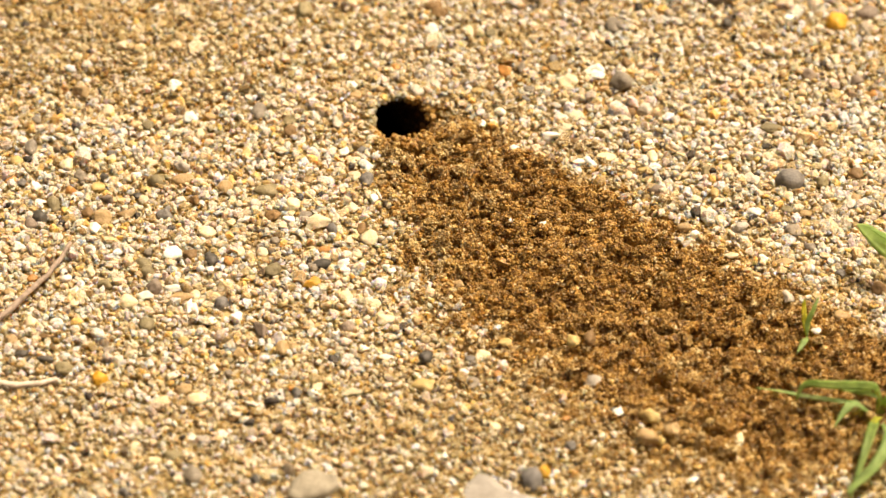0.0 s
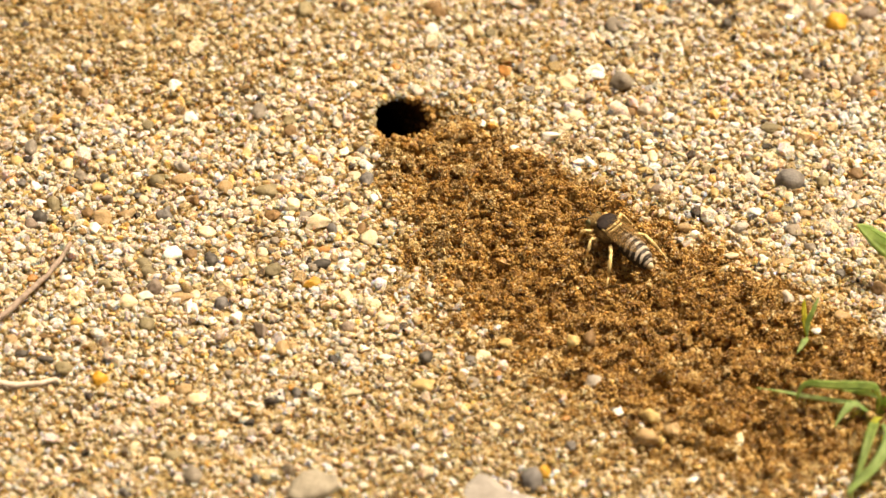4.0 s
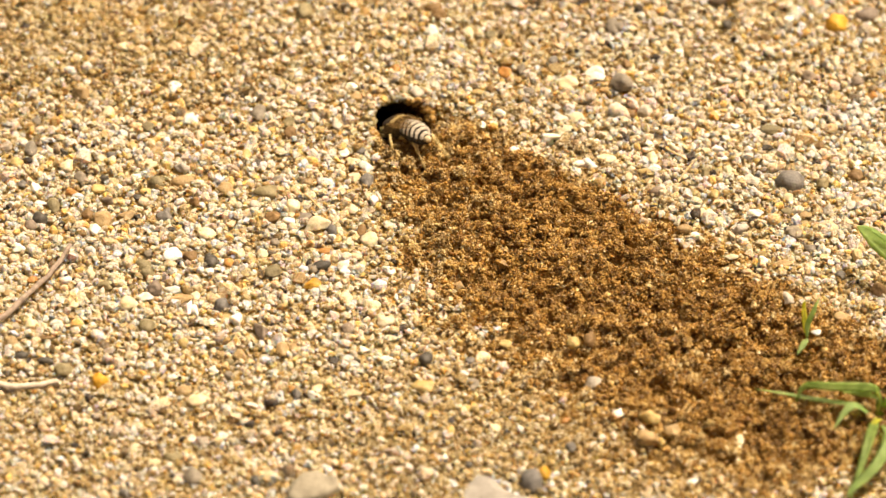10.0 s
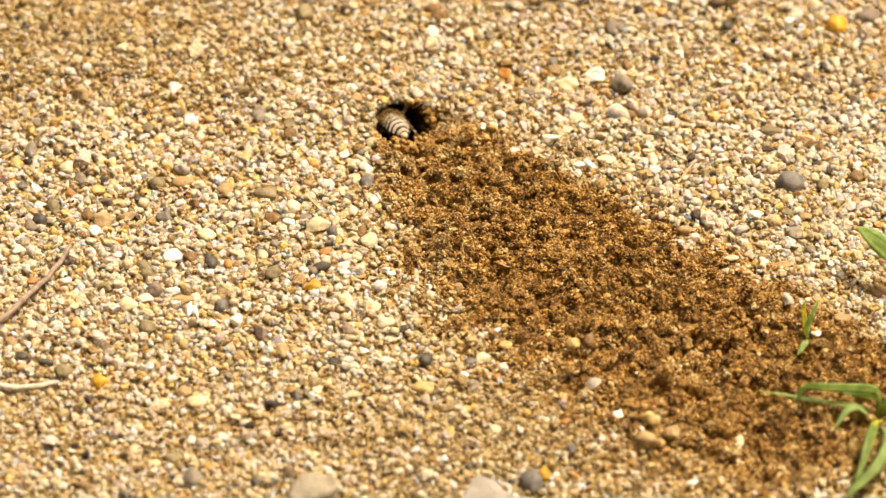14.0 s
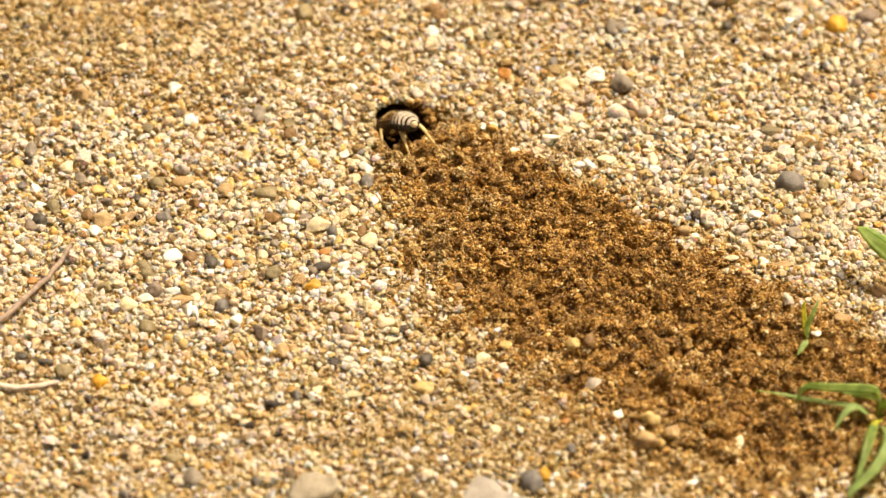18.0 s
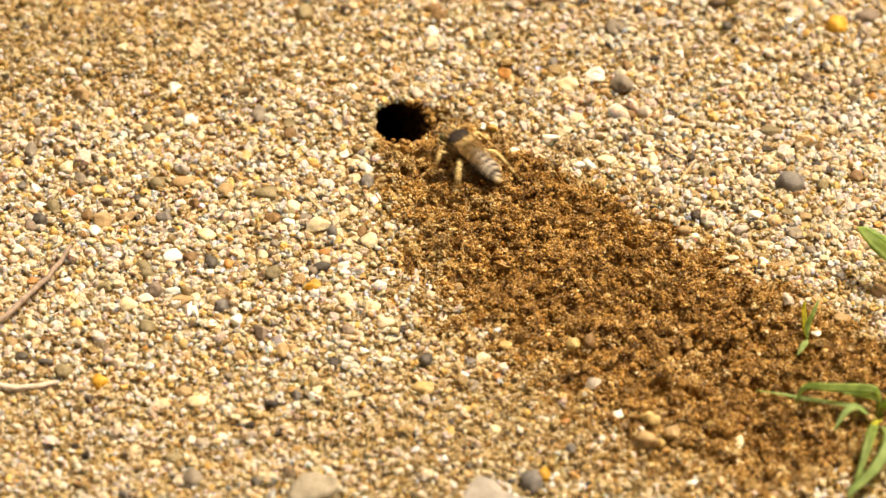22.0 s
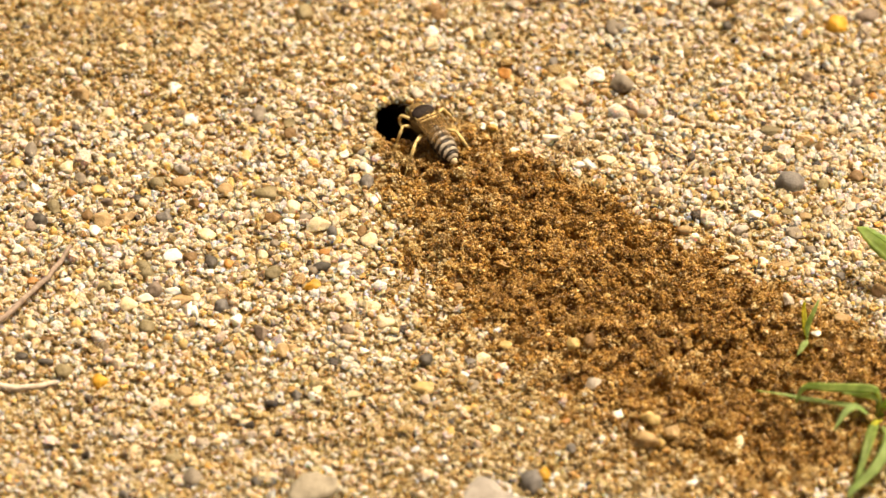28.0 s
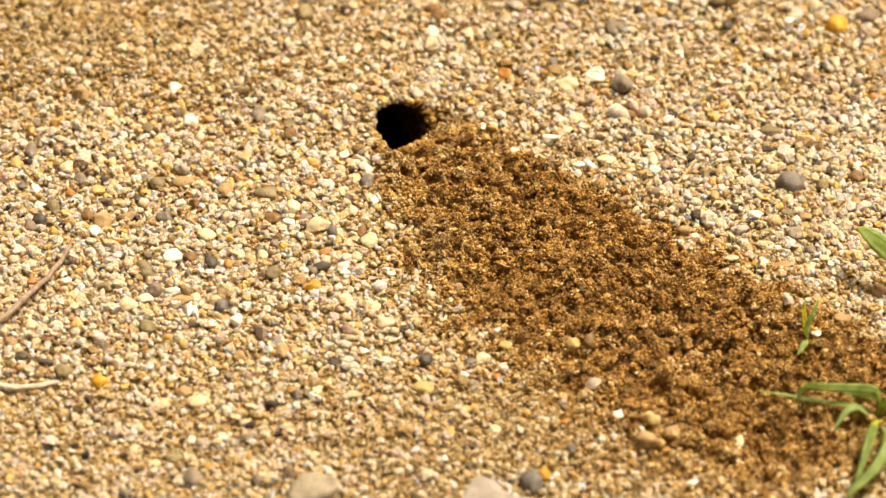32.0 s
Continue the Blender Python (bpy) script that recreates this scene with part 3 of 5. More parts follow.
pebble(56.4, -75.7, 1.61, 0.98, 0.58, "W", 11)
pebble(67.8, -61.9, 1.07, 2.34, 0.77, "C", 1)
pebble(75.3, -67.4, 1.61, 1.14, 0.67, "T", -6)
pebble(80.2, -5.2, 2.28, 1.14, 0.67, "T", 9)
pebble(68.2, -4.1, 1.61, 0.98, 0.58, "C", -2)
pebble(75.6, -4.0, 1.34, 1.30, 0.77, "W", 5)
pebble(60.7, -45.0, 1.07, 0.65, 0.39, "U", -9)
pebble(80.8, -18.8, 1.34, 1.85, 0.96, "A", 0)
pebble(93.2, -23.5, 2.01, 1.30, 0.77, "T", -9)
pebble(-64.0, -2.4, 2.54, 1.96, 1.16, "W", -8)
pebble(-56.2, 4.4, 2.01, 1.96, 1.16, "C", -1)
pebble(79.7, 40.7, 2.68, 1.47, 0.87, "V", -2)
pebble(-52.4, 20.3, 1.87, 1.79, 1.06, "T", 0)
pebble(-37.4, 43.6, 1.74, 1.79, 1.06, "V", -14)
pebble(-81.5, 46.7, 1.61, 1.79, 1.06, "C", -8)
pebble(-21.6, 24.1, 1.74, 1.63, 0.96, "C", -2)
pebble(-47.1, -34.9, 1.74, 1.63, 0.96, "T", -1)
pebble(-45.1, 13.7, 1.47, 1.79, 1.06, "A", -8)
pebble(-93.0, 13.9, 1.34, 2.06, 0.96, "V", 5)
pebble(-82.9, 19.9, 1.74, 1.47, 0.87, "Y", 13)
pebble(-70.7, 28.5, 1.74, 1.47, 0.87, "C", -2)
pebble(-100.9, -0.3, 1.74, 1.47, 0.87, "W", 11)
pebble(-71.6, 41.8, 1.61, 1.47, 0.87, "V", -9)
pebble(-25.9, 42.6, 1.20, 2.10, 0.87, "A", 0)
pebble(-18.5, 28.1, 1.61, 1.47, 0.87, "W", -9)
pebble(-98.0, 7.5, 1.61, 1.47, 0.87, "P", -14)
pebble(86.4, 11.5, 2.41, 0.98, 0.58, "T", -14)
pebble(57.2, 6.1, 1.74, 1.30, 0.77, "T", -7)
pebble(-50.6, -5.3, 1.14, 1.31, 0.99, "O", -7)
pebble(-47.6, 32.2, 1.34, 1.47, 0.87, "Y", -8)
pebble(-29.2, -46.2, 1.34, 1.47, 0.87, "C", 1)
pebble(74.8, 56.3, 1.47, 1.30, 0.77, "C", -9)
pebble(-83.2, -1.4, 1.39, 1.31, 0.99, "W", 9)
pebble(-48.0, -2.2, 1.20, 1.47, 0.87, "C", -8)
pebble(-42.7, -2.0, 1.20, 1.47, 0.87, "C", -2)
pebble(-58.2, -16.1, 1.20, 1.47, 0.87, "C", 12)
pebble(68.5, 26.6, 1.20, 1.47, 0.87, "C", -7)
pebble(98.8, 15.8, 1.20, 1.47, 0.87, "T", -11)
pebble(-90.6, 45.1, 1.34, 1.30, 0.77, "Y", -5)
pebble(-56.6, 45.1, 1.34, 1.30, 0.77, "T", -14)
pebble(-21.7, 30.3, 1.34, 1.30, 0.77, "C", 13)
pebble(27.7, 48.9, 1.34, 1.30, 0.77, "A", 14)
pebble(94.2, 69.8, 1.07, 1.73, 0.77, "Y", -5)
pebble(-49.5, -41.2, 1.34, 1.30, 0.77, "G", 3)
pebble(82.4, 12.4, 1.74, 0.98, 0.58, "V", -12)
pebble(-23.8, 33.2, 1.47, 1.14, 0.67, "W", 3)
pebble(-97.4, -4.5, 1.47, 1.14, 0.67, "C", -3)
pebble(-86.6, -18.7, 1.47, 1.14, 0.67, "C", 15)
pebble(39.5, 55.1, 1.47, 1.14, 0.67, "T", 13)
pebble(65.7, 15.4, 1.47, 1.14, 0.67, "C", 5)
pebble(-96.2, 15.0, 1.61, 0.98, 0.58, "W", 5)
pebble(-71.5, 15.9, 1.20, 1.30, 0.77, "C", 12)
pebble(-74.4, 12.3, 1.07, 1.52, 0.77, "V", 10)
pebble(-58.8, 39.6, 1.07, 1.52, 0.77, "C", 7)
pebble(-52.3, -16.0, 1.20, 1.30, 0.77, "T", 8)
pebble(-22.0, 2.8, 1.20, 1.30, 0.77, "C", -14)
pebble(56.4, 43.2, 1.20, 1.30, 0.77, "A", 0)
pebble(96.1, 52.4, 1.20, 1.30, 0.77, "Y", -3)
pebble(96.8, 64.9, 1.07, 1.52, 0.77, "C", -13)
pebble(65.1, 17.9, 1.07, 1.52, 0.77, "Y", -2)
pebble(82.6, 16.9, 1.20, 1.30, 0.77, "C", -9)
pebble(-34.7, -32.6, 1.20, 1.30, 0.77, "T", 14)
pebble(-103.9, 22.7, 1.34, 1.14, 0.67, "O", 12)
pebble(-69.4, -2.2, 1.34, 1.14, 0.67, "G", 3)
pebble(-102.1, -14.6, 1.34, 1.14, 0.67, "T", 13)
pebble(-35.9, -4.1, 1.34, 1.14, 0.67, "C", 15)
pebble(-37.0, -17.4, 0.94, 1.77, 0.67, "C", 14)
pebble(-23.2, -8.0, 1.34, 1.14, 0.67, "W", -10)
pebble(-20.6, -3.2, 1.34, 1.14, 0.67, "C", -5)
pebble(50.7, 59.2, 1.34, 1.14, 0.67, "C", -6)
pebble(89.9, 59.1, 1.52, 1.80, 1.36, "P", 6)
pebble(62.2, 11.9, 0.94, 1.77, 0.67, "C", 0)
pebble(-54.0, -24.1, 1.47, 0.98, 0.58, "W", 10)
pebble(-83.1, -8.5, 1.07, 1.30, 0.77, "C", 13)
pebble(105.0, 52.2, 1.07, 1.30, 0.77, "O", 5)
pebble(-73.7, 20.9, 1.20, 1.14, 0.67, "C", -5)
pebble(-71.2, 19.1, 1.20, 1.14, 0.67, "Y", 11)
pebble(-78.2, 43.9, 1.20, 1.14, 0.67, "C", -2)
pebble(-81.4, 23.4, 1.14, 1.14, 0.86, "K", -14)
pebble(-59.3, 15.6, 1.52, 1.47, 1.11, "B", -7)
pebble(-37.1, 38.9, 1.64, 1.63, 1.23, "B", 6)
pebble(-1.0, 81.3, 1.90, 1.63, 1.23, "B", -13)
pebble(18.0, 86.1, 2.02, 1.31, 0.99, "A", -5)
pebble(43.5, 77.8, 1.64, 1.63, 1.23, "G", 1)
pebble(38.0, 59.7, 2.15, 1.47, 1.11, "W", 6)
pebble(45.5, 46.3, 1.64, 1.47, 1.11, "B", -14)
pebble(35.0, 28.1, 2.28, 1.31, 0.99, "W", -8)
pebble(32.2, 34.7, 1.52, 1.47, 1.11, "B", -9)
pebble(91.0, 34.7, 1.14, 1.14, 0.86, "B", -6)
pebble(91.9, 12.4, 1.26, 1.63, 1.23, "A", -14)
pebble(59.8, 3.9, 1.14, 1.14, 0.86, "W", -15)
pebble(-54.6, -5.3, 1.52, 1.63, 1.23, "K", 6)
pebble(-59.5, -20.4, 1.01, 1.96, 1.48, "W", -7)
pebble(-60.4, -30.9, 1.14, 1.47, 1.11, "Y", 1)
pebble(-53.1, -39.4, 1.39, 1.14, 0.86, "W", -7)
pebble(-79.4, -12.8, 2.02, 1.31, 0.99, "V", 12)
pebble(-28.9, -6.5, 2.15, 1.47, 1.11, "K", 4)
pebble(-57.1, -61.7, 1.26, 1.14, 0.86, "W", -15)
pebble(30.2, -33.6, 1.39, 1.63, 1.23, "Y", 9)
pebble(34.1, -32.7, 1.39, 1.96, 1.48, "B", -13)


def slab(x, y, z, points, thick, mat, label):
    """A flat broken stone from its outline, millimetres."""
    bm = bmesh.new()
    n = len(points)
    rings = []
    for lift, grow in ((0.0, 0.98), (0.35, 1.0), (0.8, 0.97), (1.0, 0.86)):
        rings.append([bm.verts.new((px * grow * MM, py * grow * MM, (lift * thick + 0.25 * math.sin(px * 0.9 + py) * lift) * MM)) for px, py in points])
    for a, b in zip(rings, rings[1:]):
        for i in range(n):
            bm.faces.new((a[i], a[(i + 1) % n], b[(i + 1) % n], b[i]))
    bm.faces.new(rings[-1])
    bm.faces.new(rings[0][::-1])
    bmesh.ops.triangulate(bm, faces=[f for f in bm.faces if len(f.verts) > 4])
    bmesh.ops.recalc_face_normals(bm, faces=bm.faces[:])
    bmesh.ops.subdivide_edges(bm, edges=bm.edges[:], cuts=2, use_grid_fill=True)
    for v in bm.verts:
        v.co += Vector((0, 0, 1)) * 0.00035 * noise.noise(v.co * 420)
    me = bpy.data.meshes.new("flat_stone")
    bm.to_mesh(me)
    bm.free()
    me.polygons.foreach_set("use_smooth", np.full(len(me.polygons), True))
    me.materials.append(mat)
    ob = new("flat_stone", me)
    ob.matrix_world = pose(x * MM, y * MM, z * MM, 4, -3, 0)
    return tagged(ob, label, "stone", "flat stones")


mat_slab = pebble_material("slab_stone", (0.25, 0.225, 0.215), (0.37, 0.338, 0.325), 0.8, 0.35)
mat_tan_slab = pebble_material("tan_slab_stone", (0.28, 0.24, 0.19), (0.43, 0.375, 0.305), 0.8, 0.5)
slab(12.7, -80.7, -0.4, ((-9.6, -1.6), (-7.5, 4.3), (-4.9, 7.4), (-1.9, 6.5), (2.1, 1.9), (7.9, -0.2), (11.0, -2.1), (8.4, -8.1), (-5.6, -8.1)), 1.8, mat_slab, "pale grey angular flat stone half sunk in dry sand")
slab(-29.3, -77.2, -0.3, ((-5.9, -3.6), (-5.2, 0.4), (-2.4, 3.6), (1.2, 4.4), (3.2, 2.6), (5.6, 2.3), (6.0, -0.4), (3.9, -2.8), (0.2, -4.6), (-3.4, -4.9)), 2.9, mat_tan_slab, "chunky tan flat stone half sunk in dry sand")


def tube(bm, points, radii, sides=8):
    """A bent round bar through points (metres), tapering by radii."""
    rings = []
    for i, p in enumerate(points):
        a, b = points[max(0, i - 1)], points[min(len(points) - 1, i + 1)]
        t = (Vector(b) - Vector(a)).normalized()
        s = t.cross(Vector((0, 0, 1)) if abs(t.z) < 0.9 else Vector((1, 0, 0))).normalized()
        u = s.cross(t)
        rings.append([bm.verts.new(Vector(p) + (s * math.cos(q) + u * math.sin(q)) * radii[i]) for q in (6.2832 * j / sides for j in range(sides))])
    for a, b in zip(rings, rings[1:]):
        for j in range(sides):
            bm.faces.new((a[j], a[(j + 1) % sides], b[(j + 1) % sides], b[j]))
    bm.faces.new(rings[0][::-1])
    bm.faces.new(rings[-1])
    return bm


def smooth_line(points, n):
    """n points on a soft curve through the given ones."""
    pts = [Vector(p) for p in points]
    pts = [pts[0] * 2 - pts[1]] + pts + [pts[-1] * 2 - pts[-2]]
    out, m = [], len(pts) - 3
    for i in range(n):
        s = i / (n - 1) * m
        k = min(int(s), m - 1)
        t = s - k
        a, b, c, d = pts[k:k + 4]
        out.append(0.5 * (2 * b + (c - a) * t + (2 * a - 5 * b + 4 * c - d) * t * t + (3 * b - a - 3 * c + d) * t ** 3))
    return out


def bark_material(name, dark, light):
    m = material(name, 0.8, 0.25)
    n = noise_tex(m, 700.0, 4.0)
    return finish(m, ramp(m, n, [(0.3, dark), (0.7, light)]).outputs["Color"], n, 0.5, 0.0003)


mat_twig = bark_material("twig_bark", (0.22, 0.165, 0.125), (0.42, 0.33, 0.26))
mat_pale_twig = bark_material("pale_twig", (0.46, 0.37, 0.28), (0.72, 0.63, 0.52))
mat_straw = bark_material("straw", (0.5, 0.36, 0.17), (0.72, 0.56, 0.32))


def twig(name, points, radius, mat, label):
    line = smooth_line([Vector(p) * MM for p in points], 26)
    rad = [radius * MM * (1.0 - 0.35 * i / 25 + 0.12 * noise.noise(Vector((i * 0.7, radius, 0)))) for i in range(26)]
    line = [p + Vector((noise.noise(p * 300), noise.noise(p * 300 + Vector((9, 0, 0))), noise.noise(p * 300 + Vector((0, 9, 0))))) * radius * 0.35 * MM for p in line]
    bm = tube(bmesh.new(), line, rad, 9)
    me = bpy.data.meshes.new(name)
    bm.to_mesh(me)
    bm.free()
    me.polygons.foreach_set("use_smooth", np.full(len(me.polygons), True))
    me.materials.append(mat)
    return tagged(new(name, me), label, name)


twig("twig", ((-107.1, -28.9, 2.0), (-102.2, -23.9, 2.2), (-96.7, -16.4, 2.1), (-91.7, -9.0, 2.2), (-88.1, -1.2, 2.7)), 0.8, mat_twig, "thin bent dry brown twig lying on the sand")
twig("twig", ((-104.9, -44.0, 0.9), (-100.2, -45.7, 0.9), (-94.9, -45.8, 1.1), (-88.9, -44.2, 1.0)), 0.95, mat_pale_twig, "short pale bleached twig lying on the sand")
twig("straw", ((56.4, 21.8, 1.0), (58.1, 24.3, 1.8), (60.0, 26.9, 2.5)), 0.28, mat_straw, "short pale bit of dry straw")
twig("straw", ((-33.0, 17.0, 1.5), (-31.3, 14.8, 1.8), (-29.5, 12.8, 1.1)), 0.3, mat_straw, "short pale bit of dry straw")
twig("straw", ((53.7, 33.1, 1.4), (56.0, 31.0, 1.6), (58.8, 28.9, 1.5)), 0.28, mat_straw, "short pale bit of dry straw")

# ---- grass ----


def leaf_material(name, dark, light):
    m = material(name, 0.45, 0.4)
    b = m.node_tree.nodes["Principled BSDF"]
    b.inputs["Subsurface Weight"].default_value = 0.0
    n = noise_tex(m, 350.0, 3.0)
    col = ramp(m, n, [(0.3, dark), (0.7, light)]).outputs["Color"]
    finish(m, col, noise_tex(m, 1400.0, 2.0), 0.2, 0.0002)
    tr = m.node_tree.nodes.new("ShaderNodeBsdfTranslucent")
    glow = mix(m, col, (1.7, 1.6, 1.5), 1.0, "MULTIPLY")
    link(m, glow, tr.inputs["Color"])
    mx = m.node_tree.nodes.new("ShaderNodeMixShader")
    mx.inputs["Fac"].default_value = 0.66
    link(m, b.outputs["BSDF"], mx.inputs[1])
    link(m, tr.outputs["BSDF"], mx.inputs[2])
    link(m, mx.outputs["Shader"], m.node_tree.nodes["Material Output"].inputs["Surface"])
    return m


mat_grass = leaf_material("grass_green", (0.20, 0.31, 0.08), (0.38, 0.50, 0.18))
mat_grass_yellow = leaf_material("grass_yellow_green", (0.42, 0.46, 0.06), (0.64, 0.64, 0.14))
mat_stem = leaf_material("grass_stem", (0.36, 0.40, 0.10), (0.52, 0.54, 0.18))
mat_grass_pale = leaf_material("grass_grey_green", (0.29, 0.42, 0.17), (0.46, 0.60, 0.30))


def blade(points, width, mat, parent, fold=0.25, lie=(0, 0, 1), name="blade"):
    """A folded, tapering grass blade along points (millimetres), with a raised midrib."""
    line = smooth_line([Vector(p) * MM for p in points], 22)
    bm = bmesh.new()
    rows = []
    for i, p in enumerate(line):
        a, b = line[max(0, i - 1)], line[min(21, i + 1)]
        t = (b - a).normalized()
        s = t.cross(Vector(lie)).normalized()
        up = s.cross(t).normalized()
        f = i / 21
        w = width * MM * 0.5 * min(1.0, 0.25 + f * 3.0) * (1 - max(0.0, (f - 0.35) / 0.65) ** 2.2) + 0.00005
        th = 0.00012
        rows.append([bm.verts.new(p + s * w * k + up * (w * fold * abs(k) + h)) for k, h in
                     ((-1, 0), (-0.5, th), (0, th * 1.5), (0.5, th), (1, 0), (0.5, -th), (0, -th * 1.5), (-0.5, -th))])
    for a, b in zip(rows, rows[1:]):
        for j in range(8):
            bm.faces.new((a[j], a[(j + 1) % 8], b[(j + 1) % 8], b[j]))
    bm.faces.new(rows[0][::-1])
    bm.faces.new(rows[-1])
    bmesh.ops.recalc_face_normals(bm, faces=bm.faces[:])
    return part(name, bm, mat, parent)


def stem(points, radius, parent):
    line = smooth_line([Vector(p) * MM for p in points], 12)
    return part("stem", tube(bmesh.new(), line, [radius * MM * (1 - 0.4 * i / 11) for i in range(12)], 8), mat_stem, parent, "pale green stem")


def plant(name, x, y, label):
    ob = new(name)
    ob.empty_display_size = 0.002
    ob.matrix_world = pose(x * MM, y * MM, float(height(x, y)) * MM)
    return tagged(ob, label, "grass", "grass plants")


tuft = plant("grass_tuft", 98.9, -55.3, "small tuft of fresh green grass beside the damp sand")
stem(((0.1, 0.5, -1.1), (0.7, 1.3, 1.1), (0.9, 2.0, 3.6), (0.3, 2.9, 6.6)), 0.55, tuft)
blade(((0.4, 2.5, 6.2), (-1.3, 3.3, 7.1), (-10.3, 3.2, 7.6), (-16.1, 3.8, 7.1), (-18.2, 1.5, 4.1)), 2.0, mat_grass, tuft, 0.30, (0, -0.6, 0.8))
blade(((0.7, 1.9, 4.6), (-1.2, 2.4, 5.6), (-3.8, 2.8, 5.6), (-7.6, 3.5, 5.6)), 1.2, mat_grass_pale, tuft, 0.30, (0, -0.6, 0.8))
blade(((0.3, 0.2, -0.4), (-3.8, 0.7, 3.6), (-10.2, 1.7, 4.1), (-16.0, 2.5, 4.6), (-21.1, 3.9, 4.6), (-27.1, 6.2, 3.6)), 1.4, mat_grass_pale, tuft, 0.20, (0, 0, 1))
blade(((0.3, 0.4, -0.4), (-4.5, -0.2, 4.6), (-7.0, -2.0, 4.6), (-9.8, -5.9, 3.1)), 2.2, mat_grass_pale, tuft, 0.30, (0, 0, 1))
blade(((0.6, 0.9, -0.4), (0.9, 2.0, 3.6), (0.1, 3.6, 6.6), (-0.8, 4.7, 6.6)), 1.5, mat_grass, tuft, 0.30, (0.3, -0.7, 0.6))
blade(((0.5, -0.1, -0.4), (-1.1, -7.3, 4.6), (-3.5, -15.7, 4.6), (-7.2, -26.7, 1.6)), 2.3, mat_grass, tuft, 0.35, (0, 0, 1))
blade(((1.5, -0.8, -0.4), (2.3, -12.3, 6.6), (-1.3, -20.0, 5.6), (-6.4, -23.9, 2.6), (-7.7, -25.3, 1.6)), 2.8, mat_grass_pale, tuft, 0.30, (0, 0, 1))
blade(((0.5, -0.1, -0.4), (0.7, -2.4, 2.6), (-0.9, -5.1, 3.6), (-2.2, -7.6, 1.6)), 1.6, mat_grass_yellow, tuft, 0.30, (0, 0, 1))
blade(((1.0, 0.4, -0.4), (3.2, 1.0, 5.6), (7.7, 2.6, 7.6), (11.6, 1.8, 6.6)), 2.0, mat_grass, tuft, 0.30, (0, -0.6, 0.8))
sprout = plant("grass_tuft", 84.7, -30.0, "tiny yellow-green grass seedling in the damp sand")
blade(((-0.1, -0.8, 0.8), (-0.6, 1.2, 3.3), (-0.9, 3.8, 6.3), (-0.7, 4.4, 8.3)), 1.2, mat_grass_yellow, sprout, 0.30, (0.2, -0.8, 0.5))
blade(((-0.1, -0.8, 0.8), (0.1, 1.0, 3.5), (1.4, 2.7, 6.3), (2.7, 5.1, 8.3)), 1.2, mat_grass_pale, sprout, 0.30, (-0.2, -0.8, 0.5))
blade(((-0.1, -1.1, 0.8), (-1.0, -5.6, 4.3), (-1.9, -7.6, 4.5), (-3.0, -9.4, 4.1)), 1.5, mat_grass_pale, sprout, 0.20, (0, 0, 1))
edge_tuft = plant("grass_tuft", 111.6, -5.5, "broad green grass blade leaning over dry sand")
blade(((-0.2, -2.5, 1.0), (-3.6, -6.5, 8.0), (-8.2, -4.0, 10.0), (-11.9, 0.4, 10.5), (-14.3, 2.7, 10.5)), 4.6, mat_grass_pale, edge_tuft, 0.30, (0, -0.6, 0.8))
blade(((0.0, -2.5, 1.0), (-2.0, -5.2, 9.0), (-5.7, -4.5, 12.0), (-11.4, -0.4, 12.0)), 2.6, mat_grass_pale, edge_tuft, 0.30, (0, -0.6, 0.8))

# ---- loose grains ----
rng = np.random.RandomState(11)


def ico(sub):
    bm = bmesh.new()
    if sub:
        bmesh.ops.create_icosphere(bm, subdivisions=sub, radius=1.0)
    else:  # eight-sided, for the smallest
        ring = [bm.verts.new(p) for p in ((1, 0, 0), (0, 1, 0), (-1, 0, 0), (0, -1, 0))]
        for tip, way in ((bm.verts.new((0, 0, 1)), 1), (bm.verts.new((0, 0, -1)), -1)):
            for k in range(4):
                bm.faces.new((ring[k], ring[(k + 1) % 4], tip)[::way])
        bm.verts.index_update()
    v = np.array([p.co[:] for p in bm.verts])
    f = np.array([[p.index for p in face.verts] for face in bm.faces])
    bm.free()
    return v, f


def turns(n):
    q = rng.normal(size=(n, 4))
    q /= np.linalg.norm(q, axis=1)[:, None]
    a, b, c, d = q.T
    return np.stack([np.stack([1 - 2 * (c * c + d * d), 2 * (b * c - a * d), 2 * (b * d + a * c)], -1),
                     np.stack([2 * (b * c + a * d), 1 - 2 * (b * b + d * d), 2 * (c * d - a * b)], -1),
                     np.stack([2 * (b * d - a * c), 2 * (c * d + a * b), 1 - 2 * (b * b + c * c)], -1)], 1)


